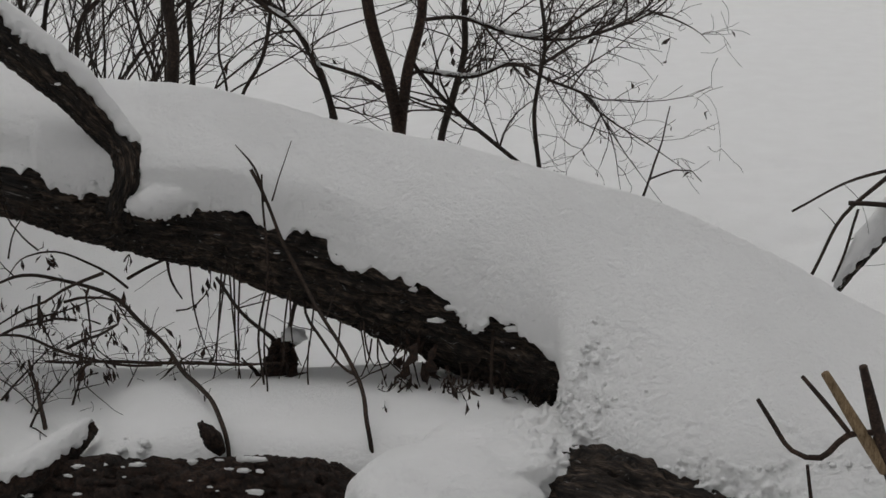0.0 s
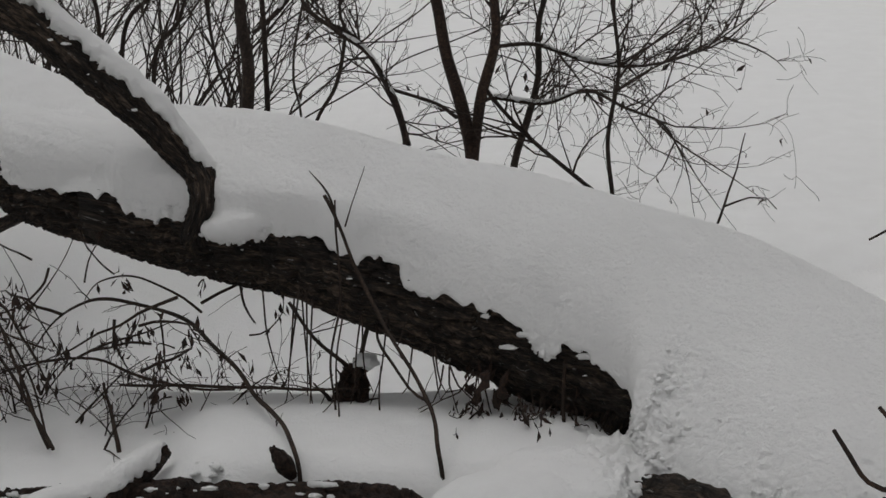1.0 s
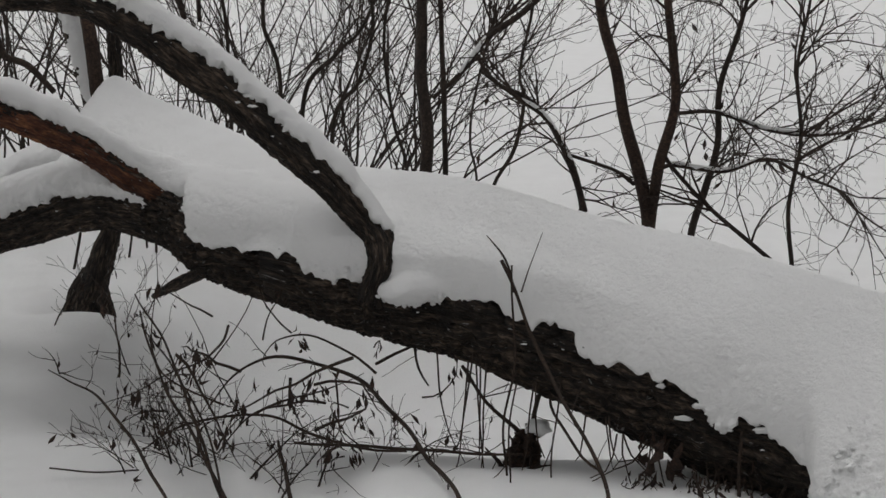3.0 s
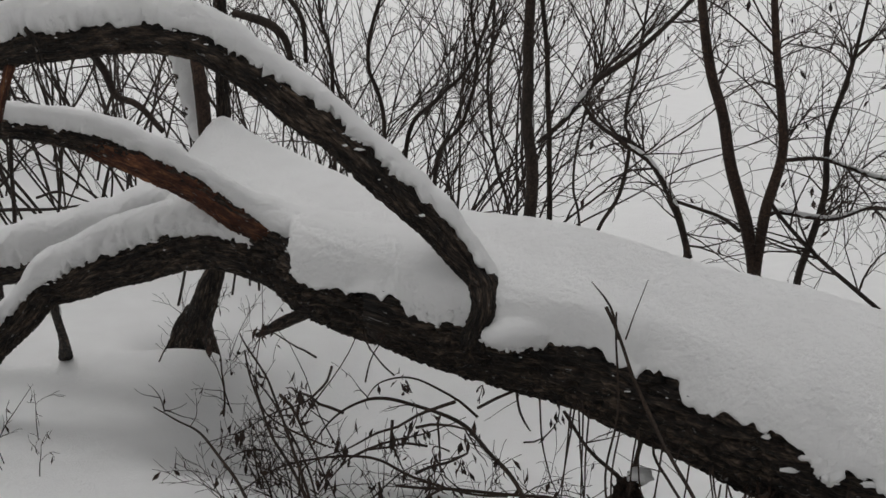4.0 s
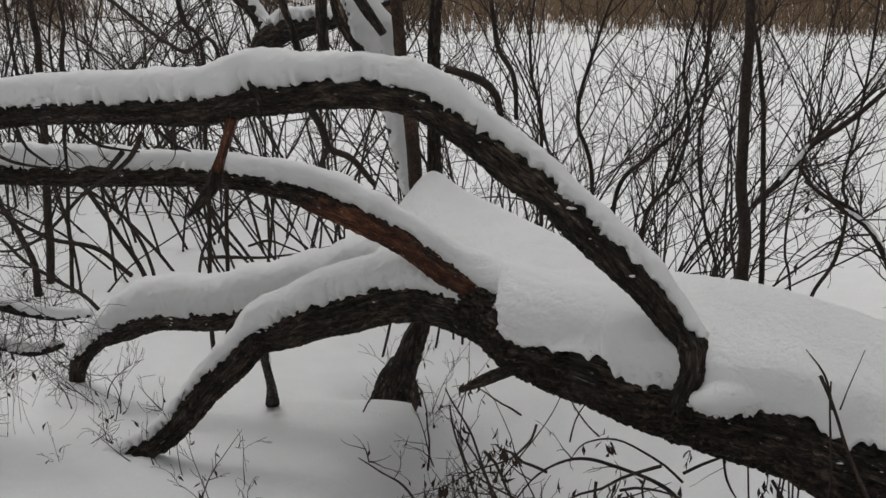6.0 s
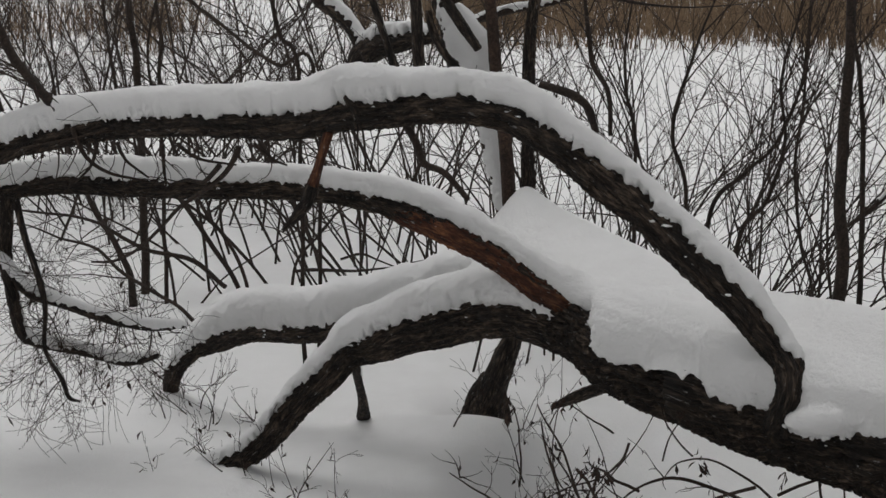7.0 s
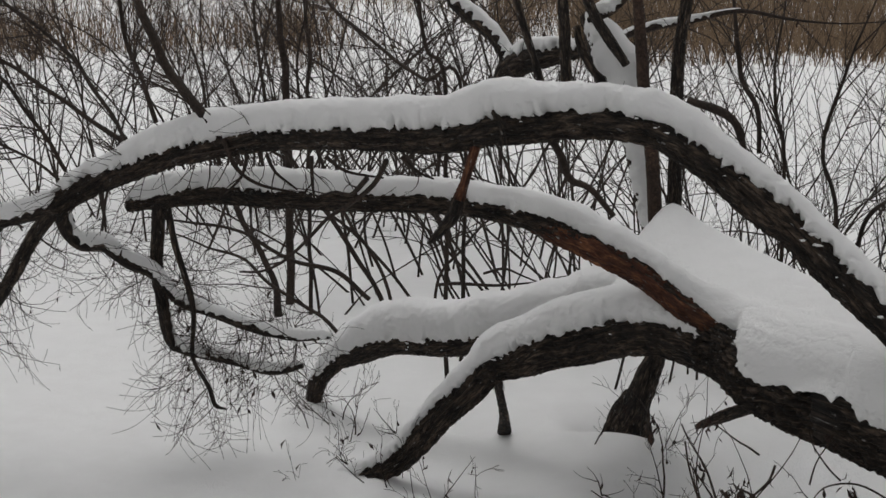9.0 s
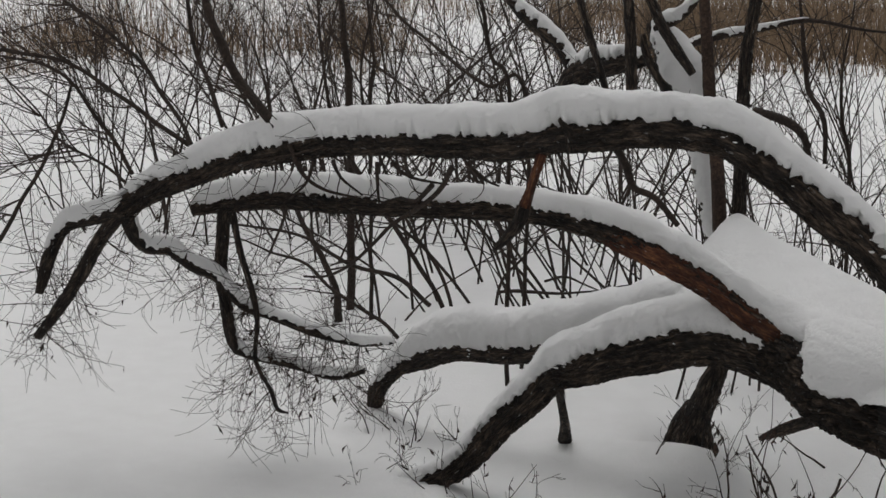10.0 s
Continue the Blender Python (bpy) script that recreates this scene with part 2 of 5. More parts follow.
def twig_line(rng, p, d, length, r, bend=0.35, lift=0.0, n=6, kink=0.18):
    """A wandering twig from p: its centre line."""
    d = unit(np.array(d, float))
    turn = rng.normal(size=3) * bend / n
    pts = [(*p, r)]
    p = np.array(p, float)
    for i in range(n):
        d = unit(d + turn + rng.normal(size=3) * kink / 2 + np.array([0, 0, lift / n]))
        p = p + d * length / n
        pts.append((*p, r * (1 - 0.8 * (i + 1) / n)))
    return pts


def sprout(net, rng, path, count, length, r, depth=1, lift=0.2, spread=0.9, start=0.15, lean=(0, 0, 0), leaves=None, leaf_rate=0.0, sides=4, bend=0.35, kink=0.18):
    """Side twigs along a stem, and theirs in turn."""
    pos, rad, arc = spline(path, 0.04)
    t = tangents(pos)
    for _ in range(count):
        i = int((start + (1 - start) * rng.random()) * (len(pos) - 1))
        side = rng.normal(size=3)
        side = unit(side - t[i] * (side @ t[i]))
        d = t[i] * (1 - 0.4 * spread) + side * spread + np.array(lean) + np.array([0, 0, lift])
        size = length * (0.45 + 0.9 * rng.random())
        line = twig_line(rng, pos[i], d, size, min(r, rad[i] * 0.8) * (0.7 + 0.5 * rng.random()), bend, lift, 6, kink)
        tube(net, line, sides, 0.05)
        if depth > 1:
            sprout(net, rng, line, max(2, int(count * 0.32)), length * 0.5, r * 0.6, depth - 1, lift, spread, 0.2, lean, leaves, leaf_rate, sides, bend, kink)
        if leaves is not None and rng.random() < leaf_rate:
            q = line[rng.integers(2, len(line))]
            leaf(leaves, rng, q[:3], 0.02 + 0.03 * rng.random())


def leaf(net, rng, p, size, droop=0.9, broad=1.0):
    """A curled dead leaf or catkin: a folded, bent blade with a little thickness."""
    d = unit(np.array([rng.normal() * 0.5, rng.normal() * 0.5, -droop]))
    side = unit(np.cross(d, rng.normal(size=3)))
    out = np.cross(d, side)
    w = broad * size * (0.08 + 0.12 * rng.random())
    p = np.array(p, float)
    a, b, c = p, p + d * size * 0.55 + out * size * 0.12, p + d * size + out * size * 0.3 * rng.normal()
    net.tri([a, b + side * w, b - side * w, b + out * w * 0.6, c, b - out * 0.002], [(0, 1, 3), (0, 3, 2), (1, 4, 3), (3, 4, 2), (0, 5, 1), (0, 2, 5), (5, 4, 1), (2, 4, 5)])


def rooted(pts, z=-0.08, drop=None):
    """The same stem carried down into the snow."""
    x, y, _, r = pts[0]
    return [(x + (drop or (0, 0))[0], y + (drop or (0, 0))[1], z, r * 1.15)] + list(pts)


def snow_body(name, net, label, voxel=0.0065, soften=6, crumbs=None):
    """Overlapping bodies of snow run together into one, crumbly along its lips and smooth on top."""
    rough = mesh(name, net, SNOW)
    mod = rough.modifiers.new("join", "REMESH")
    mod.mode, mod.voxel_size, mod.use_smooth_shade = "VOXEL", voxel, True
    soft = rough.modifiers.new("soften", "SMOOTH")
    soft.factor, soft.iterations = 0.5, soften
    bpy.context.view_layer.update()
    data = bpy.data.meshes.new_from_object(rough.evaluated_get(bpy.context.evaluated_depsgraph_get()))
    old = rough.data
    rough.modifiers.clear()
    rough.data = data
    bpy.data.meshes.remove(old)
    data.name = name
    count = len(data.vertices)
    co, no = np.empty(count * 3), np.empty(count * 3)
    data.vertices.foreach_get("co", co)
    data.vertex_normals.foreach_get("vector", no)
    co, no = co.reshape(-1, 3), no.reshape(-1, 3)
    x, y, z = co.T
    amount = crumbs(co)
    shift = rolling(x * 5, y * 5, z * 5) * 0.006 + rolling(x * 30, y * 30, z * 30) * 0.001
    patch = np.clip(0.5 + 1.3 * rolling(x * 4, y * 4, z * 4, 3), 0.15, 1)
    lumps = np.maximum(0.42 - cells(co * 26, 5), -0.15) * 0.042 + np.maximum(0.42 - cells(co * 50, 8), -0.2) * 0.024 + rolling(x * 85, y * 85, z * 85) * 0.0045
    shift += amount * patch * lumps
    shift += (1 - amount) * (0.0012 * rolling(x * 70, y * 70, z * 70) + 0.0012 * rolling(x * 130, y * 130, z * 130))
    co = co + no * shift[:, None]
    loose = Net()
    q = np.random.default_rng(77)
    for i in q.integers(0, count, 60000):
        p, n = co[i], no[i]
        if loose.n > 60000 or n[1] > 0.1 or n[2] > 0.86 or q.random() > amount[i] - 0.3 or patch[i] < 0.4:
            continue
        g = 0.003 + 0.008 * q.random() ** 2.5
        blob(loose, p + n * g * 0.3, (g * (0.8 + 0.6 * q.random()), g, g * (0.7 + 0.5 * q.random())), q.random() * 90, 0.5, 6, 8)
    tagged(mesh("snow_crumbs", loose, SNOW), "small loose crumbs along the broken edge of the snow", "snow crumbs", kind="stuff")
    data.vertices.foreach_set("co", co.ravel())
    data.polygons.foreach_set("use_smooth", [True] * len(data.polygons))
    data.update()
    return tagged(rough, label, "snow layer", "snow on branches")


# ---------- centre lines: x, y, z, radius ----------
TRUNK_R = [(1.56, 4.12, -0.26, 0.280), (1.26, 4.25, -0.10, 0.280), (1.08, 4.32, -0.01, 0.280), (0.83, 4.40, 0.09, 0.275), (0.59, 4.47, 0.17, 0.270), (0.33, 4.54, 0.23, 0.262)]
TRUNK = [(0.08, 4.60, 0.31, 0.250), (-0.10, 4.65, 0.36, 0.238), (-0.37, 4.70, 0.44, 0.220), (-0.73, 4.77, 0.52, 0.200), (-1.09, 4.83, 0.57, 0.182), (-1.28, 4.86, 0.61, 0.175), (-1.47, 4.90, 0.64, 0.170)]
TRUNK2 = [(-1.30, 4.90, 0.59, 0.162), (-1.51, 4.96, 0.62, 0.155), (-1.65, 5.02, 0.64, 0.145), (-1.76, 5.08, 0.68, 0.130), (-1.86, 5.12, 0.70, 0.115)]
LEG = [(-1.80, 5.12, 0.64, 0.098), (-1.91, 5.13, 0.68, 0.099), (-2.04, 5.14, 0.70, 0.096), (-2.15, 5.15, 0.69, 0.095), (-2.26, 5.16, 0.66, 0.093), (-2.37, 5.16, 0.62, 0.090), (-2.48, 5.15, 0.59, 0.087), (-2.59, 5.14, 0.54, 0.081), (-2.70, 5.12, 0.50, 0.069), (-2.79, 5.10, 0.40, 0.063), (-2.90, 5.09, 0.29, 0.058), (-2.99, 5.08, 0.18, 0.054), (-3.10, 5.06, 0.07, 0.046), (-3.33, 5.05, -0.04, 0.034)]
UPPER = [(-1.05, 4.80, 0.51, 0.063), (-1.02, 4.72, 0.61, 0.064), (-1.00, 4.66, 0.70, 0.064), (-1.01, 4.65, 0.80, 0.064), (-1.09, 4.65, 0.88, 0.066), (-1.18, 4.66, 0.95, 0.069), (-1.32, 4.67, 1.06, 0.066), (-1.46, 4.67, 1.18, 0.063), (-1.55, 4.66, 1.24, 0.065), (-1.64, 4.65, 1.31, 0.063), (-1.72, 4.64, 1.37, 0.059), (-1.84, 4.63, 1.44, 0.058), (-1.94, 4.62, 1.47, 0.056), (-2.12, 4.59, 1.48, 0.057), (-2.30, 4.55, 1.46, 0.057), (-2.40, 4.54, 1.45, 0.058), (-2.61, 4.56, 1.41, 0.057)]
UPPER_B = [(-2.83, 4.58, 1.40, 0.055), (-3.07, 4.60, 1.39, 0.054), (-3.31, 4.62, 1.37, 0.054), (-3.54, 4.62, 1.33, 0.053), (-3.75, 4.60, 1.28, 0.052), (-3.95, 4.58, 1.21, 0.049), (-4.12, 4.56, 1.14, 0.048), (-4.26, 4.54, 1.06, 0.044)]
UP_TIP = [(-4.23, 4.54, 1.07, 0.044), (-4.40, 4.52, 1.02, 0.033), (-4.52, 4.50, 0.98, 0.032), (-4.58, 4.48, 0.87, 0.029), (-4.61, 4.47, 0.78, 0.027), (-4.63, 4.46, 0.71, 0.018)]
UP_DROOP = [(-4.26, 4.54, 1.05, 0.037), (-4.35, 4.52, 0.95, 0.035), (-4.45, 4.50, 0.79, 0.034), (-4.56, 4.48, 0.64, 0.030), (-4.65, 4.46, 0.53, 0.023)]
UP_BACK = [(-4.25, 4.55, 1.05, 0.033), (-4.26, 4.60, 0.96, 0.031), (-4.24, 4.66, 0.90, 0.029), (-4.18, 4.72, 0.89, 0.029), (-4.12, 4.78, 0.82, 0.027), (-4.04, 4.84, 0.77, 0.025), (-3.95, 4.88, 0.66, 0.022), (-3.83, 4.90, 0.63, 0.020), (-3.63, 4.92, 0.58, 0.019), (-3.44, 4.94, 0.56, 0.014), (-3.30, 4.95, 0.58, 0.009)]
TORN = [(-1.80, 5.08, 0.76, 0.056), (-1.94, 5.06, 0.83, 0.053), (-2.09, 5.04, 0.93, 0.051), (-2.30, 5.02, 1.02, 0.051), (-2.48, 5.00, 1.08, 0.046), (-2.65, 4.98, 1.11, 0.042), (-2.86, 4.95, 1.12, 0.040), (-3.15, 4.92, 1.11, 0.041), (-3.51, 4.90, 1.10, 0.043), (-3.75, 4.88, 1.10, 0.043), (-3.96, 4.86, 1.07, 0.038), (-4.16, 4.84, 1.03, 0.027)]
HANG_A = [(-4.02, 4.86, 1.05, 0.031), (-4.04, 4.87, 0.93, 0.028), (-4.06, 4.88, 0.79, 0.027), (-4.05, 4.90, 0.62, 0.026), (-4.06, 4.95, 0.48, 0.025), (-4.02, 5.00, 0.43, 0.023), (-3.86, 5.08, 0.39, 0.021), (-3.70, 5.14, 0.35, 0.019), (-3.58, 5.18, 0.38, 0.013)]
HANG_B = [(-3.98, 4.86, 1.03, 0.016), (-3.95, 4.86, 0.89, 0.014), (-3.89, 4.86, 0.72, 0.014), (-3.87, 4.86, 0.61, 0.011), (-3.88, 4.86, 0.45, 0.009), (-3.81, 4.86, 0.34, 0.009), (-3.78, 4.86, 0.27, 0.009), (-3.73, 4.86, 0.26, 0.006)]
DANGLE = [(-2.47, 4.53, 1.39, 0.025), (-2.49, 4.50, 1.29, 0.024), (-2.51, 4.49, 1.22, 0.029), (-2.53, 4.48, 1.16, 0.026), (-2.61, 4.47, 1.07, 0.011)]
KNOB = [(-2.36, 4.52, 1.41, 0.027), (-2.36, 4.50, 1.47, 0.020), (-2.40, 4.49, 1.52, 0.005)]
SECOND = [(-2.37, 5.65, 0.66, 0.066), (-2.60, 5.60, 0.57, 0.067), (-2.90, 5.60, 0.49, 0.066), (-3.16, 5.62, 0.43, 0.067), (-3.43, 5.66, 0.40, 0.067), (-3.62, 5.70, 0.33, 0.066), (-3.77, 5.72, 0.25, 0.064), (-3.88, 5.74, 0.13, 0.058), (-3.91, 5.75, 0.02, 0.051)]
PEG = [(-2.78, 5.30, 0.45, 0.024), (-2.86, 5.50, 0.28, 0.019), (-2.94, 5.70, 0.13, 0.021), (-3.02, 5.87, 0.00, 0.031)]
STUBLOW = [(-1.69, 5.10, 0.49, 0.022), (-1.83, 5.20, 0.41, 0.024), (-1.96, 5.28, 0.33, 0.012)]
BACKLOG = [(-1.03, 4.92, 0.62, 0.083), (-1.31, 5.02, 0.66, 0.104), (-1.58, 5.20, 0.70, 0.118), (-1.88, 5.50, 0.72, 0.126), (-2.15, 5.80, 0.73, 0.122), (-2.33, 6.05, 0.75, 0.116)]
ROOT = [(0.28, 3.98, -0.04, 0.118), (0.40, 3.92, -0.04, 0.148), (0.55, 3.87, -0.07, 0.160), (0.72, 3.82, -0.11, 0.160), (0.97, 3.76, -0.18, 0.141)]
S1 = [(-2.59, 6.20, -0.03, 0.104), (-2.55, 6.18, 0.09, 0.076), (-2.49, 6.16, 0.24, 0.065), (-2.43, 6.14, 0.39, 0.060), (-2.39, 6.12, 0.66, 0.054), (-2.37, 6.10, 0.95, 0.047), (-2.37, 6.10, 1.18, 0.044), (-2.37, 6.10, 1.41, 0.042), (-2.37, 6.12, 1.64, 0.039), (-2.35, 6.15, 1.86, 0.037), (-2.34, 6.20, 2.31, 0.033), (-2.37, 6.30, 2.97, 0.024)]
S2 = [(-2.41, 6.00, 0.91, 0.030), (-2.43, 6.00, 1.18, 0.029), (-2.48, 6.02, 1.47, 0.028), (-2.51, 6.05, 1.67, 0.025), (-2.54, 6.08, 1.85, 0.023), (-2.58, 6.10, 2.29, 0.020), (-2.57, 6.10, 2.83, 0.014)]
S3 = [(-2.43, 6.15, 0.74, 0.052), (-2.51, 6.15, 0.97, 0.045), (-2.56, 6.15, 1.20, 0.050), (-2.61, 6.15, 1.43, 0.087), (-2.66, 6.15, 1.54, 0.099), (-2.71, 6.15, 1.63, 0.073), (-2.76, 6.15, 1.69, 0.047), (-2.80, 6.15, 1.75, 0.024)]
S3_B = [(-2.76, 6.10, 1.73, 0.016), (-2.67, 6.10, 1.76, 0.015), (-2.60, 6.10, 1.82, 0.014), (-2.55, 6.10, 1.92, 0.012)]
S3_C = [(-2.77, 6.00, 1.71, 0.014), (-2.75, 6.00, 1.63, 0.017), (-2.70, 6.00, 1.54, 0.017), (-2.64, 6.00, 1.48, 0.015)]
S3_D = [(-3.16, 6.20, 1.88, 0.017), (-3.11, 6.20, 1.72, 0.017), (-3.06, 6.20, 1.58, 0.017), (-3.00, 6.20, 1.41, 0.016)]
S3_STRIP = [(-2.54, 5.98, 1.56, 0.018), (-2.61, 5.98, 1.65, 0.023), (-2.68, 5.98, 1.75, 0.023), (-2.73, 5.98, 1.85, 0.021), (-2.81, 5.98, 1.98, 0.016)]
SNAG = [(-3.30, 6.45, 1.33, 0.077), (-3.29, 6.44, 1.42, 0.074), (-3.27, 6.43, 1.49, 0.066), (-3.19, 6.41, 1.53, 0.055), (-3.08, 6.40, 1.55, 0.047), (-2.93, 6.40, 1.58, 0.032)]
SNAG_B = [(-3.28, 6.45, 1.51, 0.038), (-3.37, 6.45, 1.63, 0.033), (-3.51, 6.45, 1.73, 0.031), (-3.61, 6.45, 1.82, 0.026), (-3.75, 6.45, 2.03, 0.021)]
S4 = [(-2.76, 5.90, 1.42, 0.025), (-2.77, 5.90, 1.56, 0.025), (-2.78, 5.90, 1.74, 0.025), (-2.79, 5.90, 1.85, 0.023), (-2.82, 5.90, 2.29, 0.016)]
SIDE = [(-2.69, 6.30, 1.66, 0.017), (-2.54, 6.30, 1.70, 0.016), (-2.37, 6.30, 1.73, 0.012), (-2.18, 6.30, 1.77, 0.009), (-1.98, 6.30, 1.74, 0.006)]
BROKEN = [(-2.34, 6.90, 1.13, 0.013), (-2.37, 6.90, 1.23, 0.018), (-2.42, 6.90, 1.28, 0.021), (-2.49, 6.90, 1.31, 0.021), (-2.61, 6.90, 1.34, 0.016)]
BROKEN_B = [(-2.27, 6.90, 1.12, 0.015), (-2.30, 6.95, 1.31, 0.017), (-2.39, 7.00, 1.43, 0.017), (-2.41, 7.00, 1.55, 0.016), (-2.43, 7.00, 1.69, 0.013)]
SHOOT_A = [(-3.52, 4.60, 1.35, 0.030), (-3.57, 4.60, 1.41, 0.027), (-3.65, 4.58, 1.50, 0.025), (-3.75, 4.58, 1.61, 0.023), (-3.81, 4.58, 1.74, 0.022), (-3.87, 4.58, 1.86, 0.021), (-3.94, 4.60, 2.04, 0.015)]
SHOOT_B = [(-3.83, 4.62, 1.39, 0.015), (-3.91, 4.65, 1.54, 0.014), (-4.02, 4.70, 1.68, 0.013), (-4.05, 4.70, 1.85, 0.012), (-4.06, 4.70, 2.02, 0.009)]
SHOOT_C = [(-3.96, 4.58, 1.32, 0.016), (-4.11, 4.55, 1.41, 0.015), (-4.25, 4.50, 1.51, 0.014), (-4.45, 4.45, 1.62, 0.012), (-4.72, 4.40, 1.65, 0.010), (-4.97, 4.40, 1.62, 0.007)]
SHOOT_D = [(-3.96, 4.60, 1.32, 0.013), (-4.26, 4.70, 1.59, 0.013), (-4.48, 4.70, 1.74, 0.011), (-4.68, 4.70, 1.84, 0.009)]
SHOOT_E = [(-4.20, 4.54, 1.20, 0.014), (-4.28, 4.50, 1.35, 0.013), (-4.41, 4.45, 1.54, 0.011), (-4.55, 4.40, 1.62, 0.009), (-4.78, 4.40, 1.64, 0.007)]
SHOOT_F = [(-4.41, 4.45, 1.54, 0.009), (-4.45, 4.40, 1.35, 0.011), (-4.55, 4.38, 1.17, 0.012), (-4.72, 4.35, 0.93, 0.014), (-4.85, 4.35, 0.79, 0.012)]
SHOOT_G = [(-4.22, 4.54, 1.15, 0.011), (-4.32, 4.50, 1.24, 0.009), (-4.52, 4.50, 1.31, 0.008), (-4.66, 4.50, 1.43, 0.006), (-4.77, 4.50, 1.52, 0.005)]
TREEB1 = [(-0.21, 5.50, 0.60, 0.034), (-0.24, 5.52, 0.76, 0.036), (-0.30, 5.56, 0.95, 0.032), (-0.34, 5.60, 1.14, 0.030), (-0.39, 5.65, 1.29, 0.028), (-0.43, 5.70, 1.52, 0.024), (-0.47, 5.80, 1.87, 0.018)]
TREEB2 = [(-0.20, 5.50, 0.60, 0.026), (-0.18, 5.50, 0.80, 0.030), (-0.13, 5.50, 1.02, 0.026), (-0.14, 5.50, 1.20, 0.024), (-0.16, 5.50, 1.35, 0.021), (-0.19, 5.50, 1.69, 0.016)]
TREEB3 = [(-0.06, 5.55, 0.57, 0.020), (-0.02, 5.60, 0.70, 0.020), (0.02, 5.60, 0.87, 0.018), (0.02, 5.65, 1.06, 0.016), (0.07, 5.70, 1.23, 0.014), (0.11, 5.70, 1.41, 0.010)]
TREEB4 = [(-0.43, 5.35, 0.69, 0.014), (-0.48, 5.35, 0.85, 0.014), (-0.55, 5.38, 0.98, 0.014), (-0.63, 5.40, 1.06, 0.013), (-0.73, 5.42, 1.10, 0.012), (-0.79, 5.45, 1.16, 0.010), (-0.81, 5.45, 1.23, 0.008), (-0.70, 5.50, 1.34, 0.008)]
TREEB4b = [(-0.49, 5.35, 0.88, 0.010), (-0.33, 5.40, 0.82, 0.010), (-0.26, 5.45, 0.76, 0.012)]
TREEB5 = [(0.28, 5.30, 0.52, 0.012), (0.26, 5.30, 0.72, 0.011), (0.29, 5.35, 0.96, 0.010), (0.27, 5.40, 1.18, 0.009), (0.30, 5.40, 1.40, 0.007)]
TREEB6 = [(0.22, 5.50, 0.49, 0.013), (0.11, 5.50, 0.58, 0.013), (-0.02, 5.50, 0.69, 0.012), (-0.12, 5.50, 0.80, 0.012), (-0.165, 5.50, 0.86, 0.014)]
TREEB7 = [(-0.185, 5.50, 0.80, 0.014), (-0.14, 5.50, 0.82, 0.012), (0.05, 5.55, 0.79, 0.011), (0.19, 5.60, 0.83, 0.010), (0.33, 5.60, 0.77, 0.009), (0.47, 5.65, 0.70, 0.008), (0.54, 5.70, 0.59, 0.005)]
TREEB8 = [(-0.14, 5.50, 1.00, 0.012), (0.01, 5.60, 0.99, 0.012), (0.21, 5.65, 0.92, 0.011), (0.39, 5.70, 0.90, 0.009), (0.60, 5.75, 0.95, 0.006), (0.76, 5.80, 1.05, 0.004)]
UPR1 = [(-0.96, 5.25, 0.78, 0.033), (-0.95, 5.25, 0.97, 0.033), (-0.97, 5.25, 1.16, 0.030), (-0.97, 5.28, 1.35, 0.029), (-0.97, 5.30, 1.53, 0.027), (-0.97, 5.32, 1.72, 0.025), (-0.98, 5.35, 1.99, 0.021), (-0.99, 5.40, 2.35, 0.016)]
UPR2 = [(-0.90, 5.30, 0.77, 0.015), (-0.90, 5.30, 1.06, 0.014), (-0.92, 5.35, 1.34, 0.013), (-0.94, 5.35, 1.57, 0.012), (-0.98, 5.40, 1.71, 0.012), (-1.00, 5.40, 1.93, 0.009)]
CROSS = [(-0.94, 5.30, 1.07, 0.010), (-0.85, 5.33, 1.15, 0.013), (-0.76, 5.36, 1.27, 0.015), (-0.66, 5.38, 1.34, 0.015), (-0.57, 5.40, 1.42, 0.012), (-0.46, 5.45, 1.53, 0.010), (-0.36, 5.50, 1.66, 0.006)]
CROSS2 = [(-0.77, 5.30, 1.16, 0.008), (-0.64, 5.30, 1.07, 0.011), (-0.55, 5.32, 1.00, 0.012), (-0.47, 5.35, 0.85, 0.014), (-0.42, 5.35, 0.68, 0.014)]
CROSS3 = [(-0.73, 5.30, 0.77, 0.010), (-0.66, 5.30, 0.90, 0.011), (-0.63, 5.32, 1.07, 0.010), (-0.65, 5.35, 1.16, 0.008), (-0.61, 5.40, 1.38, 0.007), (-0.57, 5.40, 1.72, 0.006)]
TH1 = [(-1.39, 7.20, 0.39, 0.019), (-1.45, 7.20, 0.63, 0.017), (-1.49, 7.20, 0.97, 0.016), (-1.46, 7.20, 1.36, 0.014), (-1.45, 7.20, 1.61, 0.012)]
TH2 = [(-1.74, 7.20, 0.61, 0.024), (-1.61, 7.20, 0.83, 0.021), (-1.52, 7.10, 1.11, 0.018), (-1.55, 7.10, 1.37, 0.015), (-1.48, 7.10, 1.67, 0.012)]
TH3 = [(-2.02, 7.30, 0.80, 0.024), (-2.09, 7.30, 1.07, 0.022), (-2.05, 7.30, 1.31, 0.019), (-1.95, 7.30, 1.60, 0.013)]
TH4 = [(-2.33, 7.50, 0.98, 0.022), (-2.38, 7.50, 1.26, 0.019), (-2.39, 7.50, 1.48, 0.015), (-2.36, 7.50, 1.69, 0.011)]
TH5 = [(-1.88, 7.20, 0.71, 0.024), (-1.70, 7.10, 0.95, 0.022), (-1.57, 7.10, 1.08, 0.018), (-1.47, 7.10, 1.32, 0.015), (-1.44, 7.10, 1.57, 0.012)]
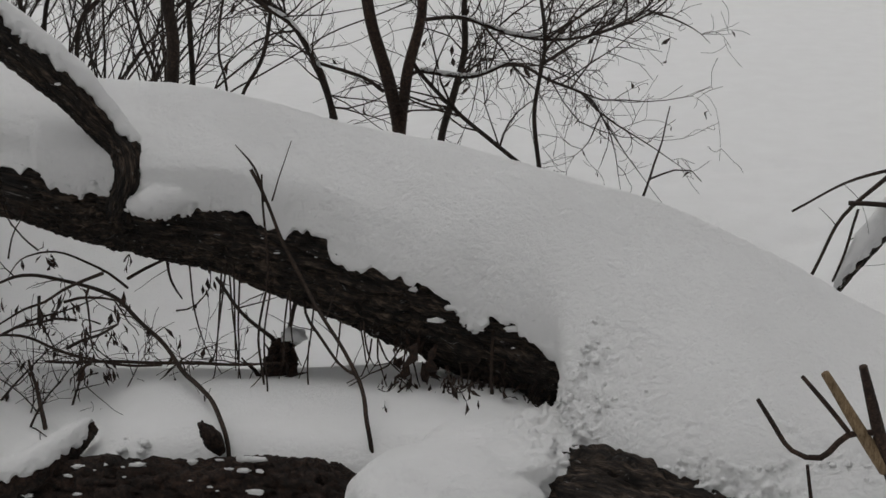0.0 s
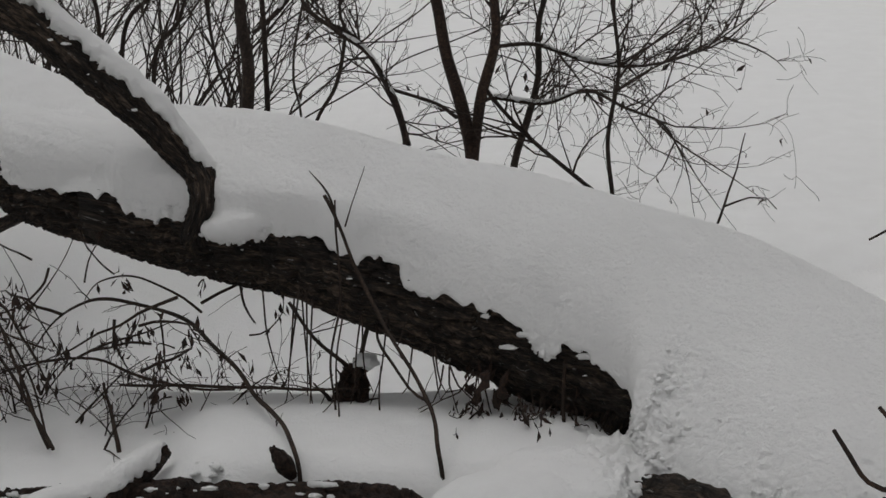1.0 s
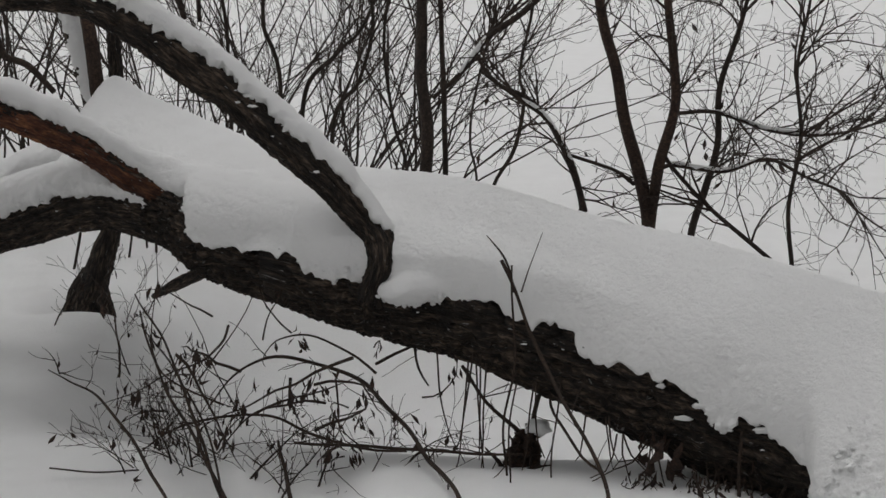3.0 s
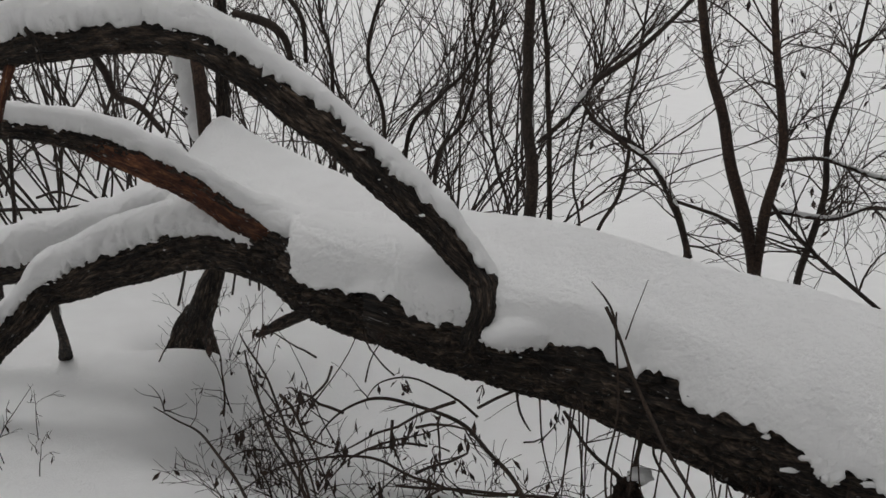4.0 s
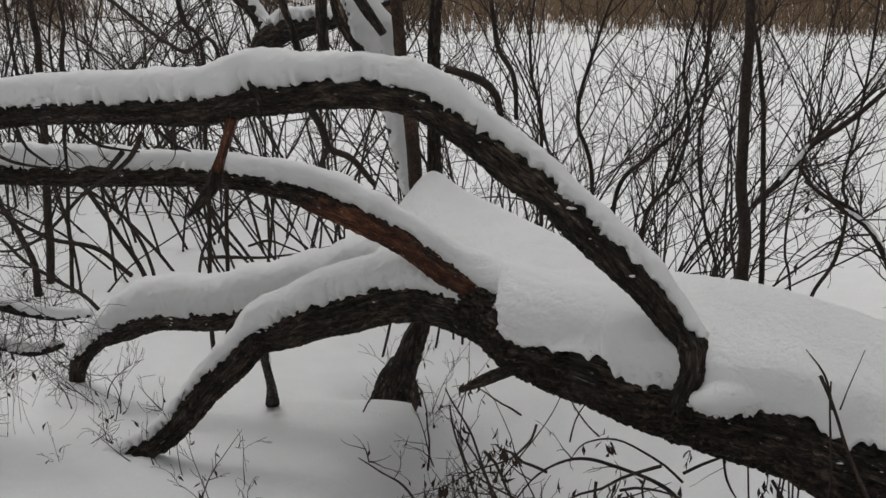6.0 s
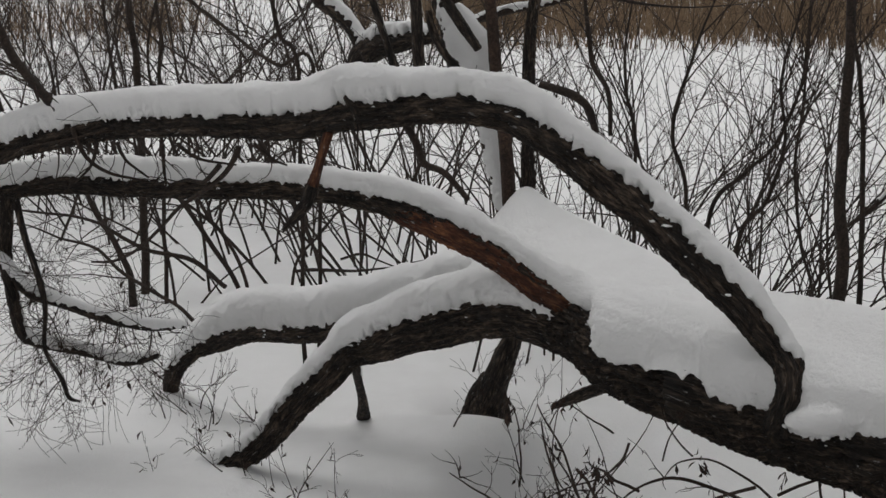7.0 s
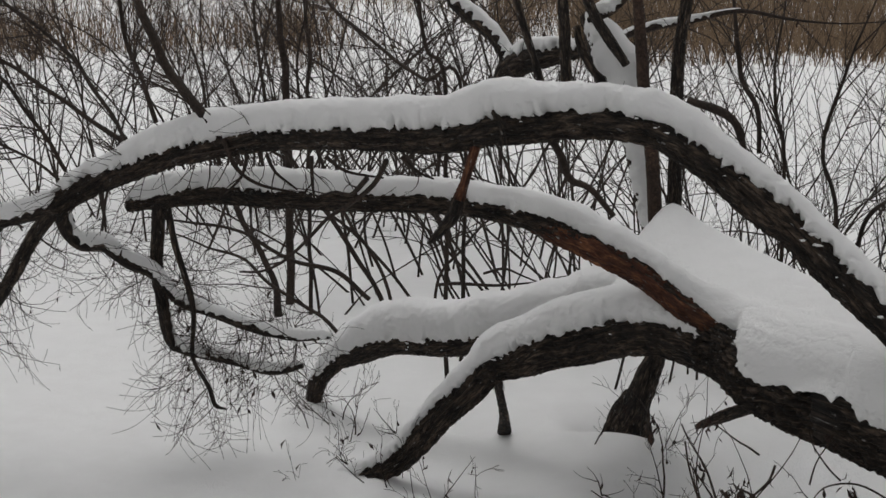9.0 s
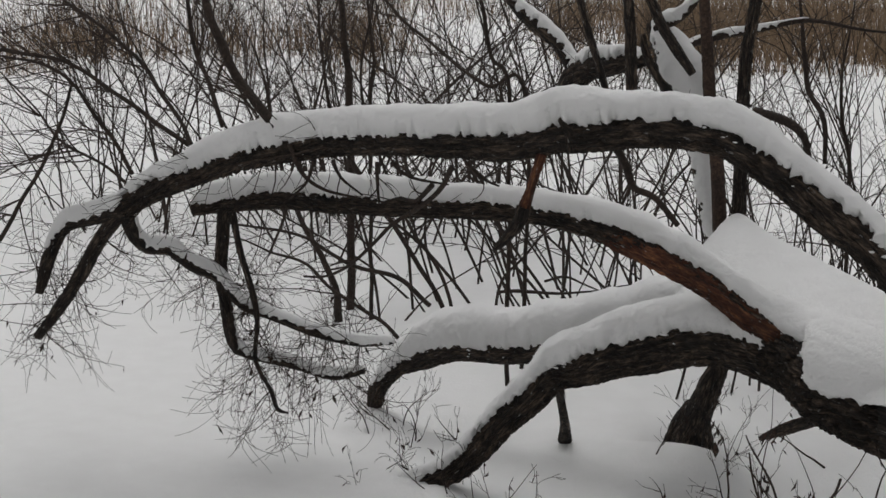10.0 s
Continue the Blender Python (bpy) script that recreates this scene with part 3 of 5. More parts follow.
TH6 = [(-0.96, 6.50, 0.50, 0.012), (-0.99, 6.50, 0.69, 0.012), (-0.95, 6.50, 0.97, 0.011), (-0.88, 6.50, 1.25, 0.010), (-0.86, 6.50, 1.52, 0.008), (-0.80, 6.50, 1.75, 0.006)]
LB1 = [(-4.21, 6.90, 0.20, 0.023), (-4.38, 6.90, 0.45, 0.023), (-4.55, 6.90, 0.67, 0.022), (-4.87, 6.90, 1.09, 0.019), (-4.97, 6.90, 1.50, 0.015), (-5.00, 6.90, 1.85, 0.012)]
LB2 = [(-4.18, 6.90, 0.25, 0.017), (-4.31, 6.90, 0.51, 0.017), (-4.45, 6.90, 0.68, 0.016), (-4.72, 6.90, 1.28, 0.013), (-4.65, 6.90, 1.80, 0.010)]
LB3 = [(-4.25, 6.80, 0.27, 0.023), (-4.45, 6.80, 0.40, 0.023), (-4.67, 6.70, 0.45, 0.019), (-4.95, 6.70, 0.57, 0.016), (-5.32, 6.70, 0.60, 0.012)]
LB4 = [(-4.00, 6.20, 0.19, 0.019), (-4.14, 6.20, 0.31, 0.017), (-4.40, 6.20, 0.42, 0.016), (-4.59, 6.20, 0.54, 0.014), (-4.83, 6.20, 0.60, 0.010)]
LB5 = [(-5.08, 7.20, 0.04, 0.041), (-5.12, 7.20, 0.23, 0.032), (-5.31, 7.20, 0.53, 0.027), (-5.46, 7.20, 0.84, 0.021), (-5.57, 7.20, 1.31, 0.014)]
LB6 = [(-5.20, 7.50, 1.18, 0.039), (-5.23, 7.50, 1.46, 0.035), (-5.25, 7.50, 1.78, 0.029), (-5.27, 7.50, 2.06, 0.019)]
LB7 = [(-4.93, 7.30, 1.21, 0.019), (-4.91, 7.30, 1.48, 0.019), (-4.95, 7.30, 1.79, 0.015)]
LB8 = [(-3.59, 6.40, 1.34, 0.018), (-3.68, 6.40, 1.57, 0.018), (-3.75, 6.40, 1.82, 0.016)]
LB9 = [(-3.61, 6.60, 1.35, 0.017), (-3.82, 6.60, 1.42, 0.017), (-4.07, 6.60, 1.57, 0.016), (-4.26, 6.60, 1.70, 0.015), (-4.39, 6.60, 1.81, 0.013), (-4.59, 6.60, 1.97, 0.010)]
LB10 = [(-3.86, 6.80, 0.35, 0.014), (-3.74, 6.80, 0.56, 0.012), (-3.52, 6.80, 0.76, 0.008)]
LB11 = [(-2.55, 5.90, 0.96, 0.021), (-2.65, 5.90, 1.06, 0.025), (-2.75, 5.90, 1.10, 0.028), (-2.79, 5.90, 1.19, 0.030), (-2.80, 5.80, 1.28, 0.025)]
LB12 = [(-2.75, 5.90, 1.12, 0.016), (-2.79, 5.90, 1.04, 0.012)]
LB13 = [(-3.97, 7.00, 0.33, 0.014), (-3.84, 7.00, 0.35, 0.017), (-3.68, 7.00, 0.36, 0.014)]
LB14 = [(-3.85, 7.30, 0.35, 0.012), (-3.73, 7.30, 0.38, 0.013), (-3.63, 7.30, 0.36, 0.009)]
BR1 = [(-0.64, 4.04, 0.13, 0.012), (-0.79, 4.34, 0.16, 0.013), (-0.98, 4.61, 0.22, 0.012), (-1.09, 4.79, 0.22, 0.012), (-1.23, 4.90, 0.23, 0.010), (-1.39, 4.92, 0.25, 0.010), (-1.49, 4.93, 0.22, 0.008), (-1.59, 4.93, 0.15, 0.006), (-1.66, 4.93, 0.05, 0.004)]
BR2 = [(-0.89, 4.50, 0.11, 0.007), (-1.07, 4.50, 0.12, 0.008), (-1.19, 4.52, 0.14, 0.009), (-1.33, 4.55, 0.18, 0.008), (-1.48, 4.57, 0.17, 0.007), (-1.64, 4.60, 0.11, 0.006), (-1.79, 4.60, 0.01, 0.004)]
BR3 = [(-0.53, 4.50, 0.12, 0.006), (-0.78, 4.45, 0.14, 0.009), (-1.01, 4.40, 0.16, 0.009), (-1.22, 4.40, 0.16, 0.008)]
BR4 = [(-1.37, 4.20, 0.03, 0.010), (-1.54, 4.42, 0.15, 0.009), (-1.71, 4.62, 0.27, 0.007), (-1.83, 4.78, 0.43, 0.005)]
BR5 = [(-1.39, 4.22, 0.03, 0.009), (-1.55, 4.43, 0.24, 0.008), (-1.70, 4.63, 0.40, 0.006), (-1.83, 4.74, 0.50, 0.004)]
BR6 = [(-1.50, 4.10, 0.03, 0.008), (-1.66, 4.28, 0.13, 0.009), (-1.84, 4.45, 0.24, 0.007), (-1.98, 4.55, 0.27, 0.005), (-2.08, 4.60, 0.28, 0.003)]
BR7 = [(-1.40, 4.24, 0.03, 0.008), (-1.49, 4.44, 0.11, 0.006), (-1.64, 4.63, 0.25, 0.006), (-1.83, 4.79, 0.39, 0.003)]
BR8 = [(-1.20, 4.27, 0.03, 0.012), (-1.26, 4.44, 0.04, 0.011), (-1.31, 4.57, 0.10, 0.007)]
BR9 = [(-1.01, 4.48, 0.03, 0.007), (-1.15, 4.55, -0.05, 0.008), (-1.34, 4.56, -0.09, 0.008), (-1.52, 4.59, -0.14, 0.007)]
BR10 = [(-2.01, 4.40, 0.03, 0.005), (-1.88, 4.42, 0.01, 0.005), (-1.73, 4.45, 0.01, 0.005)]
BR11 = [(-0.24, 4.04, 0.13, 0.012), (-0.27, 4.15, 0.22, 0.011), (-0.37, 4.26, 0.35, 0.010), (-0.46, 4.35, 0.47, 0.011), (-0.54, 4.40, 0.64, 0.009), (-0.59, 4.42, 0.75, 0.011)]
BR12 = [(-0.28, 4.33, 0.14, 0.010), (-0.34, 4.40, 0.16, 0.008), (-0.44, 4.50, 0.26, 0.008), (-0.46, 4.55, 0.32, 0.006)]
BR13 = [(-0.55, 4.40, 0.66, 0.007), (-0.58, 4.40, 0.76, 0.006), (-0.63, 4.40, 0.83, 0.002)]
BR14 = [(-0.53, 4.40, 0.66, 0.005), (-0.51, 4.40, 0.74, 0.003), (-0.47, 4.40, 0.84, 0.002)]
BR15 = [(-0.53, 5.10, 0.14, 0.013), (-0.55, 5.05, 0.07, 0.013), (-0.57, 5.00, -0.02, 0.015)]
BR16 = [(-0.78, 4.90, 0.26, 0.010), (-0.68, 4.90, 0.12, 0.011), (-0.57, 4.90, 0.01, 0.015)]
BR17 = [(-0.92, 4.80, 0.36, 0.007), (-0.89, 4.75, 0.30, 0.007), (-0.86, 4.75, 0.24, 0.004)]
BR18 = [(-0.53, 4.30, 0.42, 0.003), (-0.55, 4.30, 0.25, 0.003), (-0.55, 4.30, -0.01, 0.003)]
CLUMP = [(-0.51, 4.62, 0.16, 0.032), (-0.54, 4.62, 0.10, 0.044), (-0.55, 4.62, 0.03, 0.055)]
LEAF = [(-0.11, 4.40, 0.16, 0.100), (-0.10, 4.40, 0.03, 0.100), (-0.03, 4.50, 0.10, 0.100), (0.08, 4.45, 0.06, 0.100), (0.17, 4.45, 0.01, 0.100), (-0.18, 4.50, 0.13, 0.100), (0.23, 4.40, 0.07, 0.100), (0.26, 4.40, 0.03, 0.100)]
STUBA = [(-0.64, 4.00, 0.06, 0.016), (-0.66, 3.98, 0.11, 0.030), (-0.69, 3.97, 0.16, 0.012)]
ROD = [(0.14, 4.25, -0.34, 0.007), (0.13, 4.28, -0.17, 0.007), (0.11, 4.32, 0.10, 0.007), (0.11, 4.36, 0.34, 0.005)]
WIRE_A = [(-0.56, 4.42, 0.74, 0.003), (-0.55, 4.40, 0.50, 0.004), (-0.57, 4.38, 0.25, 0.004), (-0.55, 4.35, -0.16, 0.004)]
WIRE_B = [(-0.43, 4.40, 0.24, 0.003), (-0.43, 4.38, 0.07, 0.003), (-0.42, 4.35, -0.16, 0.003)]
NEAR_A = [(1.04, 3.50, 0.27, 0.018), (1.00, 3.50, 0.30, 0.018), (0.94, 3.50, 0.38, 0.015), (0.87, 3.50, 0.52, 0.010)]
NEAR_B = [(1.09, 3.50, 0.17, 0.017), (1.03, 3.50, 0.32, 0.017), (0.99, 3.50, 0.44, 0.014), (0.96, 3.50, 0.54, 0.010)]
NEAR_C = [(1.02, 3.50, 0.37, 0.008), (0.94, 3.50, 0.36, 0.008), (0.88, 3.50, 0.30, 0.008), (0.81, 3.50, 0.32, 0.006), (0.76, 3.50, 0.39, 0.006), (0.72, 3.50, 0.45, 0.005)]
NEAR_D = [(0.94, 3.50, 0.37, 0.006), (0.88, 3.50, 0.44, 0.006), (0.82, 3.50, 0.51, 0.005)]
NEAR_E = [(0.87, 3.50, 0.17, 0.005), (0.85, 3.50, 0.28, 0.004)]
LOGF = [(-1.48, 3.95, -0.09, 0.066), (-1.09, 3.95, -0.08, 0.081), (-0.78, 3.93, -0.08, 0.099), (-0.50, 3.92, -0.07, 0.106), (-0.32, 3.90, -0.06, 0.086), (-0.22, 3.90, -0.08, 0.047)]
LOGL = [(-1.31, 3.79, 0.02, 0.055), (-1.15, 3.87, 0.04, 0.047), (-1.07, 3.99, 0.06, 0.040), (-1.02, 4.11, 0.08, 0.025)]
RIGHT = [(1.26, 5.00, 0.20, 0.013), (1.32, 5.00, 0.30, 0.023), (1.42, 5.05, 0.41, 0.033), (1.55, 5.10, 0.53, 0.043)]
RT1 = [(0.64, 5.30, 0.42, 0.005), (0.67, 5.30, 0.55, 0.004), (0.70, 5.30, 0.63, 0.003), (0.72, 5.30, 0.75, 0.002)]
RT2 = [(0.66, 5.30, 0.49, 0.004), (0.74, 5.30, 0.53, 0.003), (0.80, 5.30, 0.53, 0.002), (0.84, 5.30, 0.49, 0.002)]
RT3 = [(1.09, 5.00, 0.47, 0.004), (1.21, 5.00, 0.55, 0.004), (1.38, 5.00, 0.61, 0.006), (1.51, 5.00, 0.64, 0.007)]
RT4 = [(1.17, 5.00, 0.25, 0.006), (1.22, 5.00, 0.39, 0.006), (1.29, 5.00, 0.49, 0.007), (1.45, 5.05, 0.62, 0.009)]
RT5 = [(1.24, 5.00, 0.23, 0.004), (1.28, 5.00, 0.37, 0.005), (1.31, 5.00, 0.48, 0.005)]
RT6 = [(1.27, 5.00, 0.50, 0.008), (1.38, 5.00, 0.50, 0.009), (1.49, 5.00, 0.47, 0.010)]

HOOKS = [
    [(-3.488, 4.56, 1.358, 0.01), (-3.448, 4.58, 1.252, 0.008), (-3.369, 4.6, 1.2, 0.006), (-3.242, 4.62, 1.177, 0.004)],
    [(-3.301, 4.56, 1.316, 0.008), (-3.283, 4.58, 1.252, 0.0056), (-3.205, 4.6, 1.19, 0.0032)],
    [(-2.818, 4.56, 1.322, 0.01), (-2.886, 4.58, 1.232, 0.009), (-3.001, 4.6, 1.148, 0.008), (-3.107, 4.62, 1.083, 0.007), (-3.264, 4.64, 0.944, 0.006), (-3.401, 4.66, 0.872, 0.005), (-3.514, 4.68, 0.855, 0.004)],
    [(-3.061, 4.56, 1.32, 0.008), (-2.996, 4.58, 1.268, 0.0056), (-2.854, 4.6, 1.254, 0.0032)],
    [(-2.763, 4.56, 1.336, 0.008), (-2.712, 4.58, 1.287, 0.0056), (-2.663, 4.6, 1.265, 0.0032)],
    [(-3.384, 4.56, 1.304, 0.008), (-3.425, 4.58, 1.224, 0.0056), (-3.515, 4.6, 1.155, 0.0032)],
    [(-2.896, 4.56, 1.257, 0.01), (-2.976, 4.58, 1.192, 0.008), (-3.045, 4.6, 1.194, 0.006), (-3.138, 4.62, 1.166, 0.004)],
    [(-3.117, 4.56, 1.318, 0.008), (-3.129, 4.58, 1.221, 0.0056), (-3.135, 4.6, 1.163, 0.0032)],
]

# ---------- ground ----------
def step01(a, b, x):
    t = min(1.0, max(0.0, (x - a) / (b - a)))
    return t * t * (3 - 2 * t)


def hump(x, y, cx, cy, sx, sy, h):
    return h * math.exp(-((x - cx) / sx) ** 2 - ((y - cy) / sy) ** 2)


FOOTPRINTS = [(1.26, 7.28), (1.55, 7.36), (1.80, 7.50), (0.95, 7.11), (1.42, 6.31), (1.24, 6.15), (0.65, 7.11)]


def ground_z(x, y):
    z = 0.45 * step01(3.3, 1.2, y)
    if -9 < x < 5 and 0 < y < 16:
        z += 0.02 * noise.noise((x * 0.9, y * 0.9, 3.3)) + 0.006 * noise.noise((x * 3.5, y * 3.5, 0.3))
        z += 0.11 * step01(3.93, 4.05, y + 0.05 * noise.noise((x * 4, 0, 0))) * step01(4.75, 4.3, y) * step01(-1.05, -0.85, x + 0.15 * (y - 4)) * step01(0.5, 0.1, x)
        z -= 0.16 * step01(3.95, 3.86, y + 0.04 * noise.noise((x * 4, 0, 0))) * step01(3.2, 3.4, y) * step01(-2.2, -1.6, x) * step01(0.0, -0.25, x)
        z -= 0.30 * step01(4.7, 5.15, y) * step01(6.7, 5.8, y) * step01(-2.45, -1.85, x) * step01(1.7, 0.7, x)
        for fx, fy in FOOTPRINTS:
            z -= hump(x, y, fx, fy, 0.11, 0.07, 0.035)
        z += hump(x, y, -2.5, 5.9, 0.3, 0.12, 0.06)
        z += hump(x, y, 1.5, 3.3, 0.5, 0.3, 0.08)
        z += hump(x, y, 0.05, 4.75, 0.5, 0.25, 0.05)
        z += hump(x, y, -3.93, 5.74, 0.22, 0.16, 0.07)
        z -= hump(x, y, -2.58, 6.2, 0.2, 0.16, 0.2) + hump(x, y, -3.5, 5.85, 0.4, 0.12, 0.06)
        z += hump(x, y, -3.3, 5.08, 0.16, 0.08, 0.05) + hump(x, y, -3.13, 4.98, 0.07, 0.06, 0.03)
        z += hump(x, y, -3.9, 6.9, 0.8, 0.5, 0.10) + hump(x, y, -3.3, 7.2, 0.6, 0.3, 0.10)
    return z


xs = np.r_[-np.geomspace(3000, 9.5, 26), np.arange(-9, 5.01, 0.05), np.geomspace(5.5, 3000, 26)]
ys = np.r_[-np.geomspace(3000, 1.5, 14), np.arange(-1, 1.9, 0.25), np.arange(2.0, 9.01, 0.05), np.arange(9.2, 16, 0.2), np.geomspace(16.5, 3000, 30)]
gv = [[(x, y, ground_z(x, y)) for x in xs] for y in ys]
net = Net()
net.rings(gv, close=False, cap=False)
ground = mesh("ground", net, SNOW_FIELD)
tagged(ground, "smooth snow over pond ice and a low bank", "snow ground", kind="structure")

# ---------- the fallen willow ----------
willow = thing("fallen_willow", "fallen old willow with furrowed black-brown bark and arching limbs", "fallen tree")


def limb(name, pts, parent, mat=BARK, label="", **kw):
    net = Net()
    bark_tube(net, pts, **kw)
    return mesh(name, net, mat, parent, label)


def stem(name, pts, parent, mat=BARK_THIN, label="", sides=8, wob=0.004, seed=0.0, tip=False):
    net = Net()
    if tip:
        a, b = np.array(pts[-2]), np.array(pts[-1])
        d = unit(b[:3] - a[:3])
        bend = np.array([noise.noise((seed * 3.7, k * 5.1, 0.5)) * 0.6 for k in range(3)])
        pts = list(pts) + [(*(b[:3] + d * 0.22 + bend * 0.08), b[3] * 0.6), (*(b[:3] + d * 0.42 + bend * 0.30), b[3] * 0.35), (*(b[:3] + d * 0.6 + bend * 0.55), 0.001)]
    tube(net, pts, sides, 0.025, wob, seed)
    return mesh(name, net, mat, parent, label)


def snow_on(pts, h, label="fresh snow lying along a willow limb", **kw):
    net = Net()
    snow_cap(net, pts, h, **kw)
    ob = mesh("snow_layer", net, SNOW)
    return tagged(ob, label, "snow layer", "snow on branches")


def lifted(pts, k, dz=0.0):
    return [(x, y, z + k * r + dz, r) for x, y, z, r in pts]


LOGF = lifted(LOGF, 0.56)
LEG = LEG + [(LEG[-1][0] * 1.6 - LEG[-2][0] * 0.6, LEG[-1][1], -0.10, 0.05)]
SECOND = [(x, y, z, r * (1.0 if x > -3.7 else 0.74)) for x, y, z, r in SECOND] + [(SECOND[-1][0] - 0.05, SECOND[-1][1], -0.25, 0.04)]
UPPER = [(-0.925, 4.69, 0.625, 0.058), (-0.955, 4.665, 0.685, 0.054), (-0.996, 4.655, 0.74, 0.053), (-1.039, 4.66, 0.791, 0.053), (-1.092, 4.66, 0.85, 0.056), (-1.149, 4.66, 0.918, 0.06)] + UPPER[6:]
trunk_line = TRUNK_R + TRUNK[:6] + TRUNK2
limb("trunk", trunk_line, willow, sides=220, ridge=0.022, seed=1.0)
limb("root_flare", ROOT, willow, sides=72, ridge=0.02, seed=1.5, lump=0.25)
limb("root_spur", [(0.33, 4.44, 0.16, 0.09), (0.27, 4.38, 0.10, 0.07), (0.23, 4.34, 0.045, 0.03)], willow, sides=48, ridge=0.014, seed=1.8)
limb("torn_face", [(x, y - 0.008, z - 0.007, r) for x, y, z, r in TORN[:4]] + [(TORN[4][0], TORN[4][1], TORN[4][2] - 0.01, TORN[4][3] * 0.8)], willow, TORN_WOOD, "bare orange-brown torn wood", sides=48, ridge=0.012, seed=4.5)
limb("limb", LEG, willow, sides=72, ridge=0.013, seed=2.0)
upper_line = UPPER + UPPER_B
limb("collar", [(-1.02, 4.66, 0.56, 0.06), (-0.998, 4.615, 0.62, 0.046), (-0.982, 4.615, 0.68, 0.049), (-0.992, 4.637, 0.735, 0.052), (-1.03, 4.65, 0.785, 0.045)], willow, sides=48, ridge=0.012, seed=2.7)
limb("limb", upper_line, willow, sides=72, ridge=0.012, seed=3.0)
limb("limb", TORN, willow, sides=64, ridge=0.010, seed=4.0)
limb("limb", SECOND, willow, sides=56, ridge=0.010, seed=5.0)
limb("limb", BACKLOG, willow, sides=56, ridge=0.010, seed=6.0)
limb("branch", UP_TIP, willow, sides=28, ridge=0.006, seed=7.0)
limb("branch", [(x, y, z, r * 0.85) for x, y, z, r in UP_DROOP], willow, sides=28, ridge=0.005, seed=8.0)
limb("branch", UP_BACK, willow, sides=24, ridge=0.004, seed=9.0)
limb("branch", HANG_A, willow, sides=24, ridge=0.004, seed=10.0)
limb("branch", HANG_B, willow, sides=16, ridge=0.002, seed=11.0)
limb("broken_branch", [(x, y, z, r * 0.75) for x, y, z, r in DANGLE[:3]], willow, TORN_WOOD, "snapped reddish branch stub hanging down", sides=24, ridge=0.006, seed=12.0)
limb("broken_branch", DANGLE[2:], willow, sides=24, ridge=0.008, seed=12.5)
limb("knot", KNOB, willow, sides=20, ridge=0.006, seed=13.0)
limb("branch", PEG, willow, sides=20, ridge=0.004, seed=14.0)
limb("branch", STUBLOW, willow, sides=20, ridge=0.004, seed=15.0)
for i, line in enumerate((SHOOT_A, SHOOT_B, SHOOT_C, SHOOT_D, SHOOT_E, SHOOT_F, SHOOT_G)):
    stem("shoot", [(x, y, z, r * (0.75 if i == 0 else 0.62)) for x, y, z, r in line], willow, BARK_THIN, seed=i, wob=0.014, tip=True)
for i, line in enumerate(HOOKS):
    stem("branchlet", line, willow, BARK_THIN, seed=140 + i, sides=7, wob=0.006)

